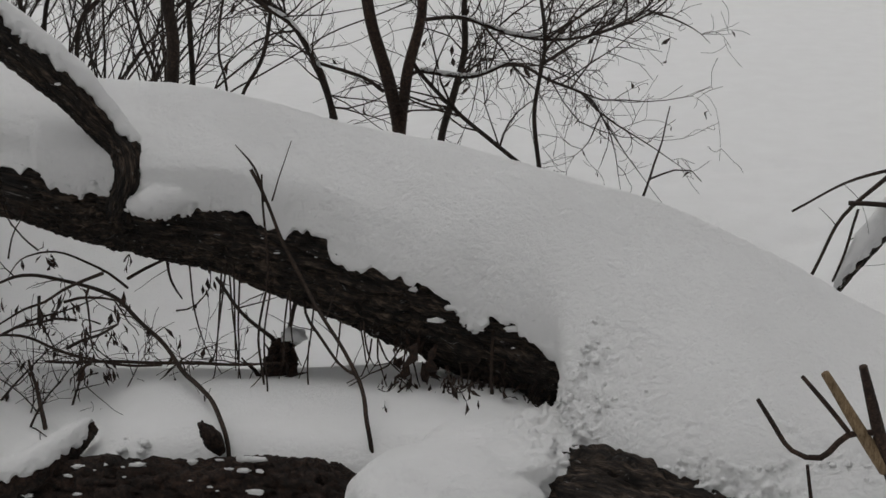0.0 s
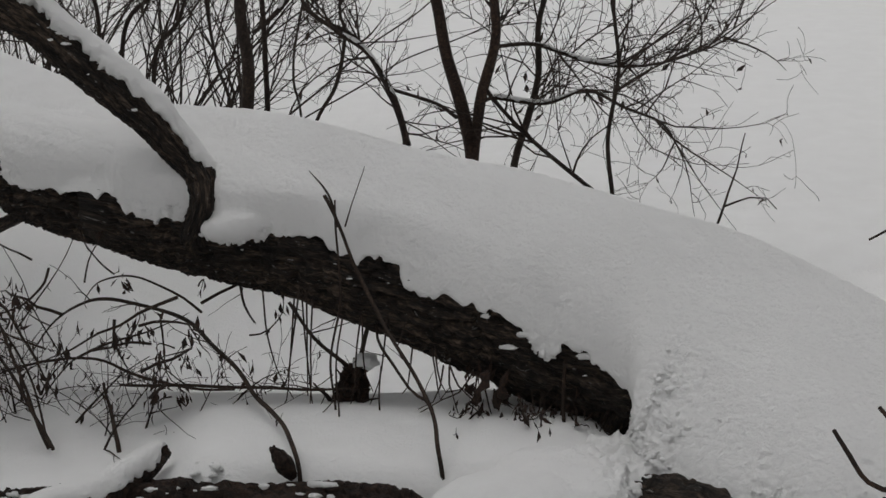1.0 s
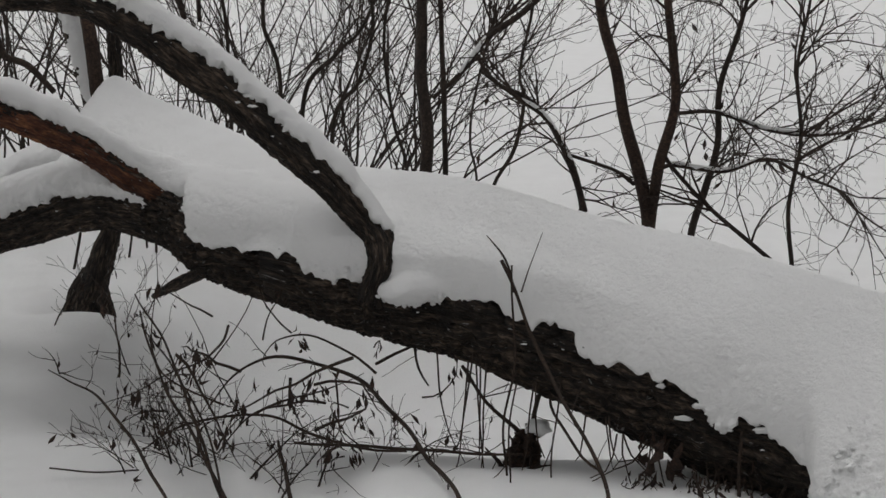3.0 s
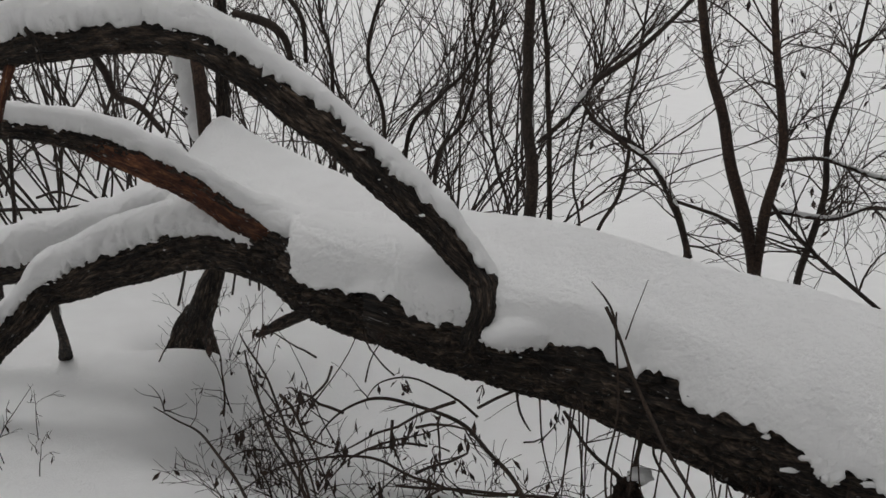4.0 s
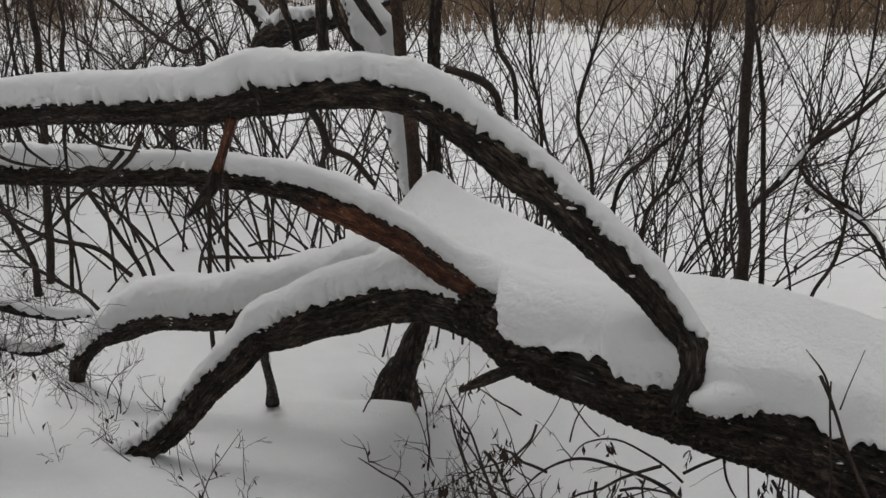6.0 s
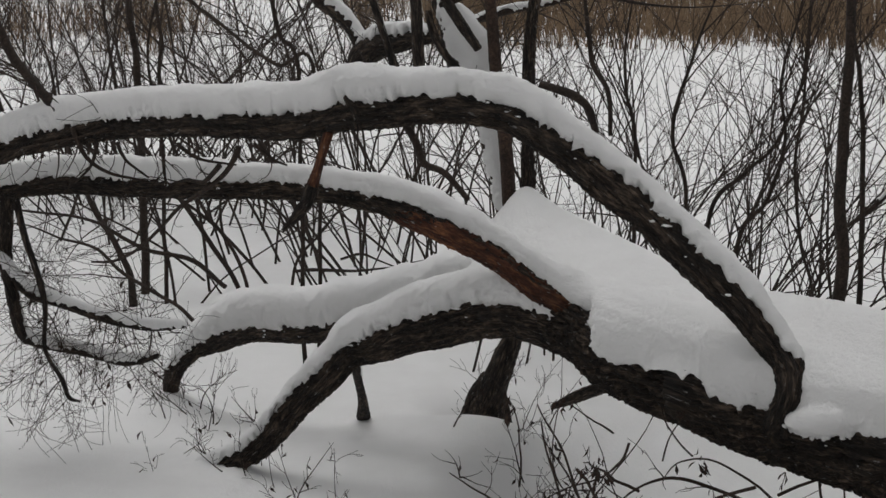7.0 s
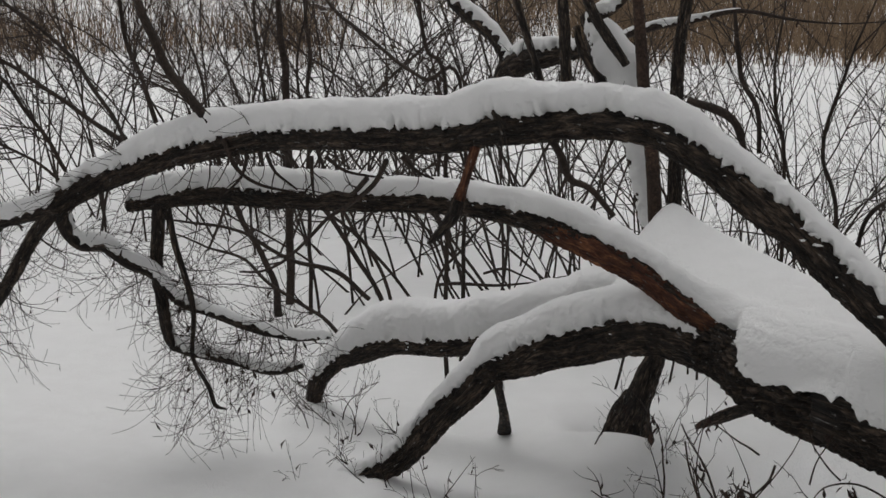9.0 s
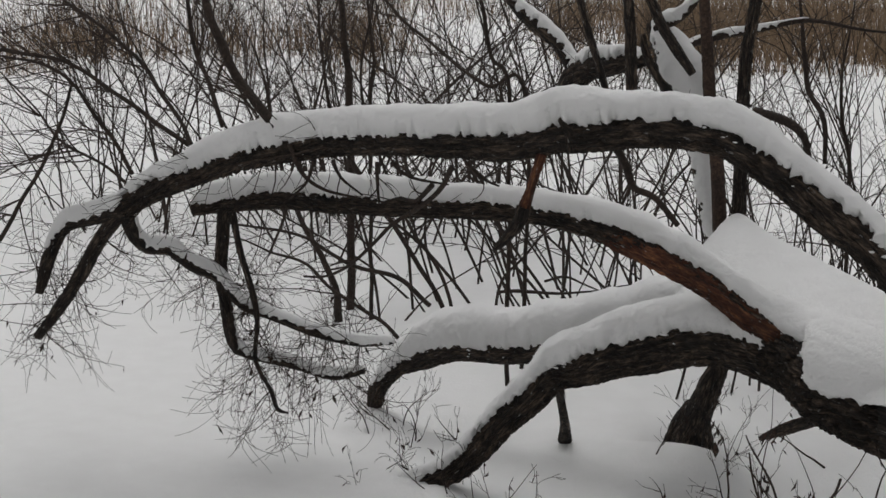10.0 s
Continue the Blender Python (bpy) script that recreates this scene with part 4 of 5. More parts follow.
# The drift on the trunk: lip in front, crest behind, and how round it is between them.
DRIFT = [
    ((-2.62, 5.42, 0.50), (-2.54, 5.78, 0.72), 0.5),
    ((-2.42, 5.32, 0.56), (-2.43, 5.90, 0.89), 0.3),
    ((-2.28, 5.24, 0.60), (-2.39, 5.99, 1.00), 0.1),
    ((-2.12, 5.17, 0.64), (-2.33, 6.02, 1.03), 0.1),
    ((-1.96, 5.09, 0.68), (-2.24, 5.97, 0.95), 0.3),
    ((-1.81, 5.01, 0.72), (-2.02, 5.80, 0.92), 0.45),
    ((-1.712, 4.945, 0.735), (-1.83, 5.65, 0.895), 0.5),
    ((-1.679, 4.878, 0.666), (-1.70, 5.50, 0.885), 0.5),
    ((-1.518, 4.806, 0.647), (-1.55, 5.38, 0.875), 0.5),
    ((-1.358, 4.708, 0.644), (-1.38, 5.25, 0.86), 0.5),
    ((-1.182, 4.666, 0.612), (-1.19, 5.10, 0.86), 0.5),
    ((-1.062, 4.648, 0.605), (-1.05, 5.00, 0.87), 0.5),
    ((-0.948, 4.614, 0.564), (-0.92, 4.94, 0.885), 0.75),
    ((-0.796, 4.587, 0.565), (-0.80, 4.90, 0.882), 0.7),
    ((-0.674, 4.567, 0.575), (-0.66, 4.87, 0.855), 0.7),
    ((-0.586, 4.541, 0.546), (-0.58, 4.86, 0.84), 0.7),
    ((-0.482, 4.513, 0.522), (-0.48, 4.845, 0.82), 0.7),
    ((-0.388, 4.498, 0.523), (-0.40, 4.83, 0.80), 0.65),
    ((-0.361, 4.477, 0.455), (-0.33, 4.82, 0.782), 0.65),
    ((-0.209, 4.438, 0.42), (-0.20, 4.79, 0.775), 0.65),
    ((-0.108, 4.407, 0.391), (-0.10, 4.765, 0.758), 0.7),
    ((-0.009, 4.369, 0.339), (0.012, 4.74, 0.738), 0.75),
    ((0.12, 4.335, 0.318), (0.13, 4.71, 0.71), 0.8),
    ((0.217, 4.307, 0.284), (0.22, 4.69, 0.69), 0.85),
    ((0.30, 4.27, 0.215), (0.30, 4.675, 0.672), 0.8),
    ((0.30, 4.16, 0.165), (0.36, 4.66, 0.655), 0.6),
    ((0.315, 4.08, 0.125), (0.42, 4.65, 0.642), 0.4),
    ((0.35, 4.00, 0.095), (0.49, 4.645, 0.628), 0.25),
    ((0.453, 3.93, 0.072), (0.57, 4.64, 0.61), 0.2),
    ((0.567, 3.86, 0.06), (0.73, 4.58, 0.562), 0.22),
    ((0.725, 3.80, 0.035), (0.871, 4.50, 0.515), 0.3),
    ((0.95, 3.72, 0.0), (1.09, 4.40, 0.412), 0.35),
    ((1.30, 3.60, -0.06), (1.25, 4.30, 0.36), 0.4),
    ((1.75, 3.50, -0.12), (1.75, 4.10, 0.10), 0.4),
]
lip_line, _, lip_arc = spline([(*q[0], 1) for q in DRIFT], 0.005)
share = lip_arc / lip_arc[-1]
knots = [0.0]
for q in DRIFT[1:]:
    knots.append(float(share[np.argmin(np.linalg.norm(lip_line - np.array(q[0]), axis=1))]))
crest_line = np.stack([np.interp(share, knots, [q[1][k] for q in DRIFT]) for k in range(3)], 1)
for _ in range(40):
    crest_line[1:-1] = (crest_line[:-2] + 2 * crest_line[1:-1] + crest_line[2:]) / 4
roundness = np.interp(share, knots, [q[2] for q in DRIFT])
core = np.array(sorted(TRUNK_R + TRUNK[:6] + TRUNK2))


def heart(x):
    """The trunk's centre and radius at x."""
    return [float(np.interp(x, core[:, 0], core[:, m])) for m in (1, 2, 3)]


def drift_ring(i):
    """One cross-section: up from the torn lip, round over the bark to the crest and down behind."""
    lip, crest, k = lip_line[i], crest_line[i], roundness[i]
    s = lip_arc[i]
    tongue = float(rolling(s * 12, 7.5, 5)) + 1.1 * float(rolling(s * 31, 4.5, 2)) + 0.8 * float(rolling(s * 72, 1.5, 2))
    tongue *= max(0.15, 0.6 + 0.9 * float(rolling(s * 3.3, 9.5, 2)))
    torn = 0.024 * float(rolling(s * 5, 0.5, 1)) - 0.038 * min(0.9, max(-0.6, tongue)) - 0.010 * float(rolling(s * 120, 3.5, 2))
    on_bark = float(np.interp(lip[0], [-1.72, -1.66, 0.24, 0.34], [0, 1, 1, 0])) if lip[1] > 4.2 else 0.0
    cy, cz, r = heart(lip[0])
    n = unit(np.array([0, lip[1] - cy, lip[2] - cz]))
    lip = lip + torn * (on_bark * np.array([0, n[2], -n[1]]) + (1 - on_bark) * np.array([0, 0.4, 1.0]))
    low = 0.36 if lip[0] > -1.7 else 0.16
    ring = [crest + (0, 0.18, -low), lip + (0, 0.14, -0.04), lip + (0, 0.03, -0.004)]
    swell = 0.025 * (1 - on_bark) * step01(0.2, 0.45, lip[0])
    for a in np.linspace(0, 1, 18):
        th = a * math.pi / 2
        fy, fz = (1 - k) * a + k * (1 - math.cos(th)), (1 - k) * a + k * math.sin(th)
        p = lip + (crest - lip) * (fy, fy, fz) + (0, -swell * math.sin(math.pi * a), swell * math.sin(math.pi * min(1.0, a * 1.6)))
        p = p + (0, -0.012 * (1 - a) ** 2, 0.012 * min(1.0, a * 9))
        if p[0] > -1.72:
            cy, cz, r = heart(p[0])
            away = p - (p[0], cy, cz)
            bare = step01(-0.62, -0.3, p[0])
            reach = r + 0.006 - 0.030 * bare + 0.07 * min(1.0, a * (4 - 1.4 * bare))
            if np.linalg.norm(away) < reach:
                p = np.array([p[0], cy, cz]) + unit(away) * reach
        ring.append(p)
    ring += [crest + (0, 0.08, -0.03), crest + (0, 0.16, -0.14)]
    return ring


net = Net()
drift = np.array([drift_ring(i) for i in range(len(lip_line))])
smooth = drift.copy()
for _ in range(700):
    smooth[1:-1] = (smooth[:-2] + 2 * smooth[1:-1] + smooth[2:]) / 4
keep = np.interp(np.arange(drift.shape[1]), [2, 4, 10], [1.0, 0.8, 0.0])[None, :, None]
net.rings(drift * keep + smooth * (1 - keep))
snow_cap(net, [(-1.60, 5.16, 0.70, 0.05)] + TORN[:5], 0.066, front=44, back=85, seed=24.0, n=40, ends=0.05)
snow_cap(net, upper_line[2:7], [(0, 0.012), (0.4, 0.05), (1, 0.05)], front=38, back=95, seed=23.5, n=40, ends=0.10, rag=0.4)
for c, size in (((0.25, 4.08, 0.03), (0.16, 0.24, 0.09)), ((-0.02, 3.78, 0.03), (0.26, 0.24, 0.13)), ((0.10, 3.95, 0.09), (0.20, 0.2, 0.06)), ((0.40, 4.20, 0.06), (0.12, 0.17, 0.13))):
    blob(net, c, size, size[0] * 30, 0.12, 16, 24)
tube(net, [(-2.00, 5.05, 0.90, 0.03), (-1.84, 5.07, 0.83, 0.055), (-1.68, 5.08, 0.775, 0.085), (-1.52, 5.10, 0.745, 0.10), (-1.34, 5.12, 0.73, 0.08)], 32, 0.015, 0.01, 3.0)
tube(net, [(-1.00, 4.62, 0.595, 0.012), (-0.96, 4.585, 0.60, 0.036), (-0.89, 4.59, 0.61, 0.05), (-0.77, 4.61, 0.61, 0.035)], 24, 0.015, 0.012, 5.0)


def crumbly(p):
    """Crumbs lie along the lips of the drift; its slope and the far end are smooth."""
    near = np.full(len(p), 9.0)
    for q in lip_line[::5]:
        near = np.minimum(near, ((p - q) ** 2 * (1, 0.6, 1)).sum(1))
    near = np.sqrt(near)
    reach = np.interp(p[:, 0], [-1.8, -1.0, -0.6, 0.1, 0.4, 1.0], [0.07, 0.09, 0.15, 0.26, 0.26, 0.22])
    return np.interp(p[:, 0], [-1.6, -0.9, -0.3, 0.2], [0.5, 0.6, 0.85, 1.0]) * np.clip(1.25 - near / reach, 0.10, 1.0)


snow_body("snow_layer", net, "thick snow lying on the trunk of the fallen willow", crumbs=crumbly)
snow_on(LEG, [(0, 0.08), (0.5, 0.075), (0.75, 0.05), (1, 0.04)], front=[(0, 62), (0.5, 58), (0.7, 40), (1, 38)], back=80, seed=22.0)
snow_on(upper_line[5:], [(0, 0.05), (0.3, 0.065), (0.4, 0.085), (0.8, 0.075), (1, 0.045)], front=[(0, 40), (0.3, 42), (0.4, 55), (1, 52)], back=85, seed=23.0, rag=0.4)
snow_on(TORN[2:], 0.062, front=46, back=80, seed=24.0)
snow_on(SECOND[:8], [(0, 0.14), (0.6, 0.12), (0.8, 0.08), (1, 0.04)], front=88, back=85, seed=25.0)
for line, h in ((UP_TIP[:4], 0.03), (UP_BACK, 0.022), (HANG_A[3:], 0.022), (PEG[:2], 0.01)):
    snow_on(line, h, "thin snow on a small branch", seed=28.0, ends=0.05)

# ---------- standing stems behind ----------
tree_a = thing("standing_tree", "upright dark willow stems behind the fallen trunk", "tree")
S1 = [(x, y, z, r * (0.85 if z < 0.3 else 0.68)) for x, y, z, r in S1]
limb("trunk", rooted(S1, -0.35), tree_a, BARK, sides=40, ridge=0.006, seed=31.0)
for k in range(3):
    a = radians(60 + 70 * k)
    limb("root", [(-2.57, 6.19, 0.14, 0.04), (-2.58 + 0.07 * math.cos(a), 6.2 + 0.07 * math.sin(a), 0.02, 0.034), (-2.59 + 0.16 * math.cos(a), 6.2 + 0.15 * math.sin(a), -0.28, 0.02)], tree_a, BARK, sides=24, ridge=0.006, seed=k * 1.0)
limb("stem", S2, tree_a, BARK_RED, sides=24, ridge=0.003, seed=32.0)
limb("stem", S3, tree_a, sides=40, ridge=0.004, seed=33.0)
limb("stem", S3_STRIP, tree_a, sides=24, ridge=0.003, seed=34.0)
limb("stem", S4, tree_a, sides=24, ridge=0.003, seed=35.0)
limb("branch", S3_B, tree_a, sides=16, ridge=0.002, seed=34.2)
limb("branch", S3_C, tree_a, sides=16, ridge=0.002, seed=34.4)
limb("branch", S3_D, tree_a, sides=16, ridge=0.002, seed=34.6)
snow_on(S3_B, 0.05, "snow on a small branch", seed=45.0, ends=0.05)
limb("snag", SNAG, tree_a, sides=32, ridge=0.008, seed=36.0)
limb("branch", SNAG_B, tree_a, sides=24, ridge=0.004, seed=37.0)
stem("branch", SIDE, tree_a, tip=True)
stem("branch", BROKEN, tree_a)
stem("branch", [(x, y, z, r * 0.7) for x, y, z, r in BROKEN_B], tree_a, tip=True)
snow_on(S3, 0.05, "snow plastered on a leaning willow stem", front=125, back=100, seed=38.0, rag=0.1)
snow_on(SNAG[2:], 0.045, front=35, back=60, seed=39.0, rag=0.7)
snow_on(SNAG_B, 0.035, front=40, seed=40.0, rag=0.6)
snow_on(SIDE[:4], 0.012, seed=41.0, front=60, back=60)

def on_trunk(pts):
    """The same stem carried down to the back of the fallen trunk."""
    x, y, z, r = pts[0]
    return [(x, 4.95, z - 0.32, r * 0.7), (x, y - 0.2, z - 0.12, r * 0.7)] + [(a, b, c, d * 0.66) for a, b, c, d in pts]


tree_b = thing("young_tree", "slender bare willow with thin spreading branches", "tree")
for i, line in enumerate((TREEB1, TREEB2, TREEB3, TREEB4, TREEB4b, TREEB5, TREEB6, TREEB7, TREEB8)):
    stem("stem", on_trunk(line) if i in (0, 1, 2, 3, 5) else [(x, y, z, r * 0.6) for x, y, z, r in line], tree_b, BARK_RED if i < 2 else BARK_THIN, seed=50 + i, tip=i not in (4, 6))
upright = thing("young_tree", "upright thin trunk with crossing bare branches", "tree")
for i, line in enumerate((UPR1, UPR2, CROSS, CROSS2, CROSS3)):
    stem("stem", on_trunk(line) if i in (0, 1, 4) else [(x, y, z, r * 0.7) for x, y, z, r in line], upright, BARK_THIN, seed=60 + i, tip=i != 3)
thicket = thing("willow_thicket", "dense thicket of bare willow stems", "shrub")
for i, line in enumerate((TH1, TH2, TH3, TH4, TH5, TH6)):
    stem("stem", [(x, y, z, r * 0.45) for x, y, z, r in rooted(line)], thicket, BARK_THIN, seed=70 + i, tip=True, wob=0.006)
thicket_b = thing("willow_thicket", "tangled bare willow stems with snow at the foot", "shrub")
for i, line in enumerate((LB1, LB2, LB3, LB4, LB5, LB6, LB7, LB8, LB9, LB10, LB11, LB12, LB13, LB14)):
    stem("stem", [(x, y, z, r * 0.56) for x, y, z, r in (rooted(line) if i in (0, 1, 4, 5, 6, 7, 8, 9) else line)], thicket_b, BARK_THIN, seed=80 + i, tip=True, wob=0.012)
brambles = thing("dead_bramble", "dead arching stems in the snow", "dead weeds")
for i, line in enumerate((BR1, BR2, BR3, BR4, BR5, BR6, BR7, BR8, BR9, BR10, BR11, BR12, BR13, BR14, BR15, BR16, BR17, BR18, ROD, WIRE_A, WIRE_B)):
    x, y, z, r = line[0]
    if i in (0, 7, 10, 11):
        line = [(x + 0.02, y - 0.05, z - 0.16, r)] + line
    stem("stem", [(x, y, z, r * (0.58 if i < 17 else 0.95)) for x, y, z, r in line], brambles, TWIG, seed=100 + i, sides=6, wob=0.014)
near = thing("near_shrub", "broken shrub stems poking out of the bank snow", "shrub")
for i, line in enumerate((NEAR_A, NEAR_B, NEAR_C, NEAR_D, NEAR_E)):
    stem("stem", [line[0], line[-1]] if i == 0 else line, near, PALE_WOOD if i == 0 else BARK_RED, seed=130 + i)
log = thing("rotten_log", "dark rotten log under snow", "log")
limb("log", LOGF, log, EARTH, sides=72, ridge=0.02, seed=41.0, lump=0.2)
limb("log", LOGL, log, EARTH, sides=32, ridge=0.01, seed=42.0)
right = thing("leaning_branch", "leaning dark branch with snow on the ice", "branch")
limb("branch", RIGHT, right, sides=24, ridge=0.004, seed=43.0)
snow_on(RIGHT, 0.08, seed=44.0)


# ---------- fine growth ----------
def growth(parent, lines, rng, count, length, r, depth=2, lift=0.25, spread=0.8, lean=(0, 0, 0), leaf_rate=0.0, start=0.2, leaf_label="", bend=0.35, kink=0.18):
    """Twigs on the stems of one plant, and its dead leaves."""
    leaves = Net()
    for line in lines:
        n = max(2, int(count * sum(math.dist(a[:3], b[:3]) for a, b in zip(line, line[1:]))))
        net = Net()
        sprout(net, rng, line, n, length, r, depth, lift, spread, start, lean, leaves, leaf_rate, 4, bend, kink)
        tagged(mesh("twig_spray", net, TWIG, parent, "spray of thin bare twigs"), kind="stuff")
    if leaves.n:
        tagged(mesh("dead_leaves", leaves, DEAD_LEAF, parent, leaf_label or "small withered leaves and catkins", smooth=False), kind="stuff")


def clump_of_stems(parent, rng, count, xr, yr, height, r, lean=(0, 0), spread=0.35, twigs=5, length=0.5, lift=0.3, leaf_rate=0.02, bare=0.25, arch=0.0, name="stem", wander=0.09):
    """Many stems from a patch of ground, each with its spray of twigs."""
    leaves = Net()
    for i in range(count):
        x, y = rng.uniform(*xr), rng.uniform(*yr)
        h = height * (0.6 + 0.6 * rng.random())
        d = unit(np.array([lean[0] + rng.normal() * spread, lean[1] + rng.normal() * spread * 0.6, 1.0]))
        foot = ground_z(x, y) - 0.05
        line = [(x, y, foot, r)]
        p = np.array([x, y, foot])
        turn = np.array([rng.normal() * 0.10 + arch * np.sign(d[0]), rng.normal() * 0.06, 0])
        size = r * (0.5 + 0.9 * rng.random())
        for k in range(7):
            d = unit(d + turn + rng.normal(size=3) * wander)
            p = p + d * h / 7
            line.append((*p, size * (1 - 0.75 * (k + 1) / 7)))
        one, net = Net(), Net()
        tube(one, line, 6, 0.06, 0.004, i * 1.7)
        shoot = mesh(name, one, BARK_THIN, parent)
        sprout(net, rng, line, twigs, length, min(0.004, size * 0.6), 2, lift, 0.75, bare, (0, 0, 0), leaves, leaf_rate, 4, 0.8, 0.22)
        tagged(mesh("twig_spray", net, TWIG, shoot, "spray of thin bare twigs"), kind="stuff")
    if leaves.n:
        tagged(mesh("dead_leaves", leaves, DEAD_LEAF, parent, "small withered leaves and catkins", smooth=False), kind="stuff")


rng = np.random.default_rng(11)
growth(tree_b, [TREEB1[2:], TREEB2[1:], TREEB3, TREEB4, TREEB5, TREEB6, TREEB7, TREEB8], rng, 19, 0.42, 0.0042, 3, 0.08, 0.75, leaf_rate=0.10, bend=0.9, kink=0.24)
for line in (TREEB7[1:4], TREEB8[1:4], CROSS2[1:4], CROSS[1:3]):
    snow_on([(x, y, z, r * 0.65) for x, y, z, r in line], 0.010, "thin snow on a bare branch", seed=line[0][0] * 7, ends=0.04, front=60, back=60, n=12)
growth(upright, [UPR1[1:], UPR2[1:], CROSS, CROSS2, CROSS3], rng, 12, 0.34, 0.0035, 2, 0.2, 0.8, leaf_rate=0.05)
growth(thicket, [TH1, TH2, TH3, TH4, TH5, TH6], rng, 12, 0.55, 0.004, 2, 0.4, 0.6, leaf_rate=0.03)
growth(thicket_b, [LB1, LB2, LB3, LB4, LB5, LB6, LB7, LB8, LB9, LB11], rng, 13, 0.42, 0.0032, 2, 0.15, 0.8, leaf_rate=0.02, bend=0.8, kink=0.22)
for line in (RT1, RT2, RT3, RT4, RT5, RT6):
    one = Net()
    tube(one, line, 5, 0.04, 0.008, line[0][0])
    mesh("twig", one, TWIG, right)
growth(right, [RT3, RT4, RT5], rng, 5, 0.16, 0.002, 1, -0.3, 0.9, leaf_rate=0.3)
growth(tree_a, [SIDE, SNAG_B, S2[3:], BROKEN_B], rng, 8, 0.4, 0.004, 2, 0.2, 0.8)
growth(willow, [SHOOT_A, SHOOT_B, SHOOT_C, SHOOT_D, SHOOT_E, SHOOT_F, SHOOT_G], rng, 22, 0.48, 0.0034, 2, 0.15, 0.7, (-0.3, 0, 0))
growth(willow, [UP_TIP, UP_DROOP, UP_BACK, HANG_A, HANG_B, UPPER_B[3:]], rng, 27, 0.33, 0.0023, 2, 0.0, 0.8, (-0.5, 0.1, 0), leaf_rate=0.06, bend=1.3, kink=0.14)
growth(willow, [UP_DROOP, UP_BACK[:7]], rng, 30, 0.32, 0.0022, 2, -0.05, 0.8, (0.45, 0.3, 0), leaf_rate=0.04, bend=1.2, kink=0.16)
growth(willow, HOOKS, rng, 7, 0.2, 0.003, 2, -0.1, 0.8, (-0.2, 0.2, 0), bend=0.9)
growth(willow, [TORN[6:], UPPER_B], rng, 9, 0.35, 0.004, 2, -0.1, 0.9, (-0.2, 0.5, -0.2), leaf_rate=0.02, bend=0.9, kink=0.22)
growth(brambles, [BR1, BR2, BR3, BR4, BR5, BR6, BR7, BR9, BR16], rng, 6, 0.2, 0.0026, 2, 0.15, 0.9, leaf_rate=0.3, start=0.1)
growth(brambles, [BR11, BR12, BR17, WIRE_A], rng, 4, 0.2, 0.002, 1, 0.1, 0.9, leaf_rate=0.1)

bush = thing("willow_thicket", "wide bare willow bush with many thin brown stems", "shrub")
clump_of_stems(bush, rng, 84, (-2.9, -1.35), (6.6, 8.4), 2.2, 0.006, (0.02, 0), 0.32, 7, 0.5, 0.35, leaf_rate=0.05, arch=0.02)
bush = thing("willow_thicket", "bare willow bush at the snowy foot of old stems", "shrub")
clump_of_stems(bush, rng, 42, (-5.0, -3.4), (7.2, 9.0), 2.4, 0.0075, (-0.3, 0), 0.4, 9, 0.5, 0.3, arch=0.03)
bush = thing("willow_thicket", "loose bare willow bush beyond the drooping limbs", "shrub")
clump_of_stems(bush, rng, 125, (-9.6, -4.4), (8.6, 11.8), 2.9, 0.008, (-0.1, 0), 0.42, 10, 0.55, 0.3, arch=0.02)
weeds = thing("dead_weeds", "tangle of dead stalks and withered leaves in the snow", "dead weeds")
clump_of_stems(weeds, rng, 10, (-1.75, -0.85), (4.25, 4.6), 0.36, 0.004, (-0.1, 0), 0.6, 5, 0.16, 0.1, 0.3, 0.15, arch=0.08, name="stalk")
weeds = thing("dead_weeds", "dead weed stalks beside the trunk in deep snow", "dead weeds")
clump_of_stems(weeds, rng, 9, (-1.85, -1.5), (4.45, 4.7), 0.3, 0.004, (-0.2, 0), 0.3, 6, 0.16, 0.3, 0.3, 0.2, name="stalk")
weeds = thing("dead_weeds", "dry weed stalks under the trunk", "dead weeds")
clump_of_stems(weeds, rng, 9, (-2.6, -1.9), (5.3, 6.0), 0.4, 0.003, (0, 0), 0.4, 5, 0.14, 0.2, 0.2, 0.2, name="stalk")

weeds = thing("dead_weeds", "thin dry stalks standing in smooth snow", "dead weeds")
clump_of_stems(weeds, rng, 6, (-3.0, -2.4), (4.6, 5.0), 0.36, 0.0028, (-0.05, 0), 0.2, 3, 0.1, 0.2, 0.2, 0.4, name="stalk")
weeds = thing("dead_weeds", "dry stalks round the foot of a drooping limb", "dead weeds")
clump_of_stems(weeds, rng, 7, (-3.85, -3.4), (5.45, 5.75), 0.32, 0.003, (0, 0), 0.4, 4, 0.14, 0.2, 0.25, 0.2, name="stalk")
weeds = thing("dead_weeds", "small dry stalks where a limb meets the ice", "dead weeds")
clump_of_stems(weeds, rng, 8, (-3.5, -3.0), (4.95, 5.25), 0.22, 0.0025, (-0.1, 0), 0.5, 3, 0.1, 0.2, 0.2, 0.2, name="stalk")


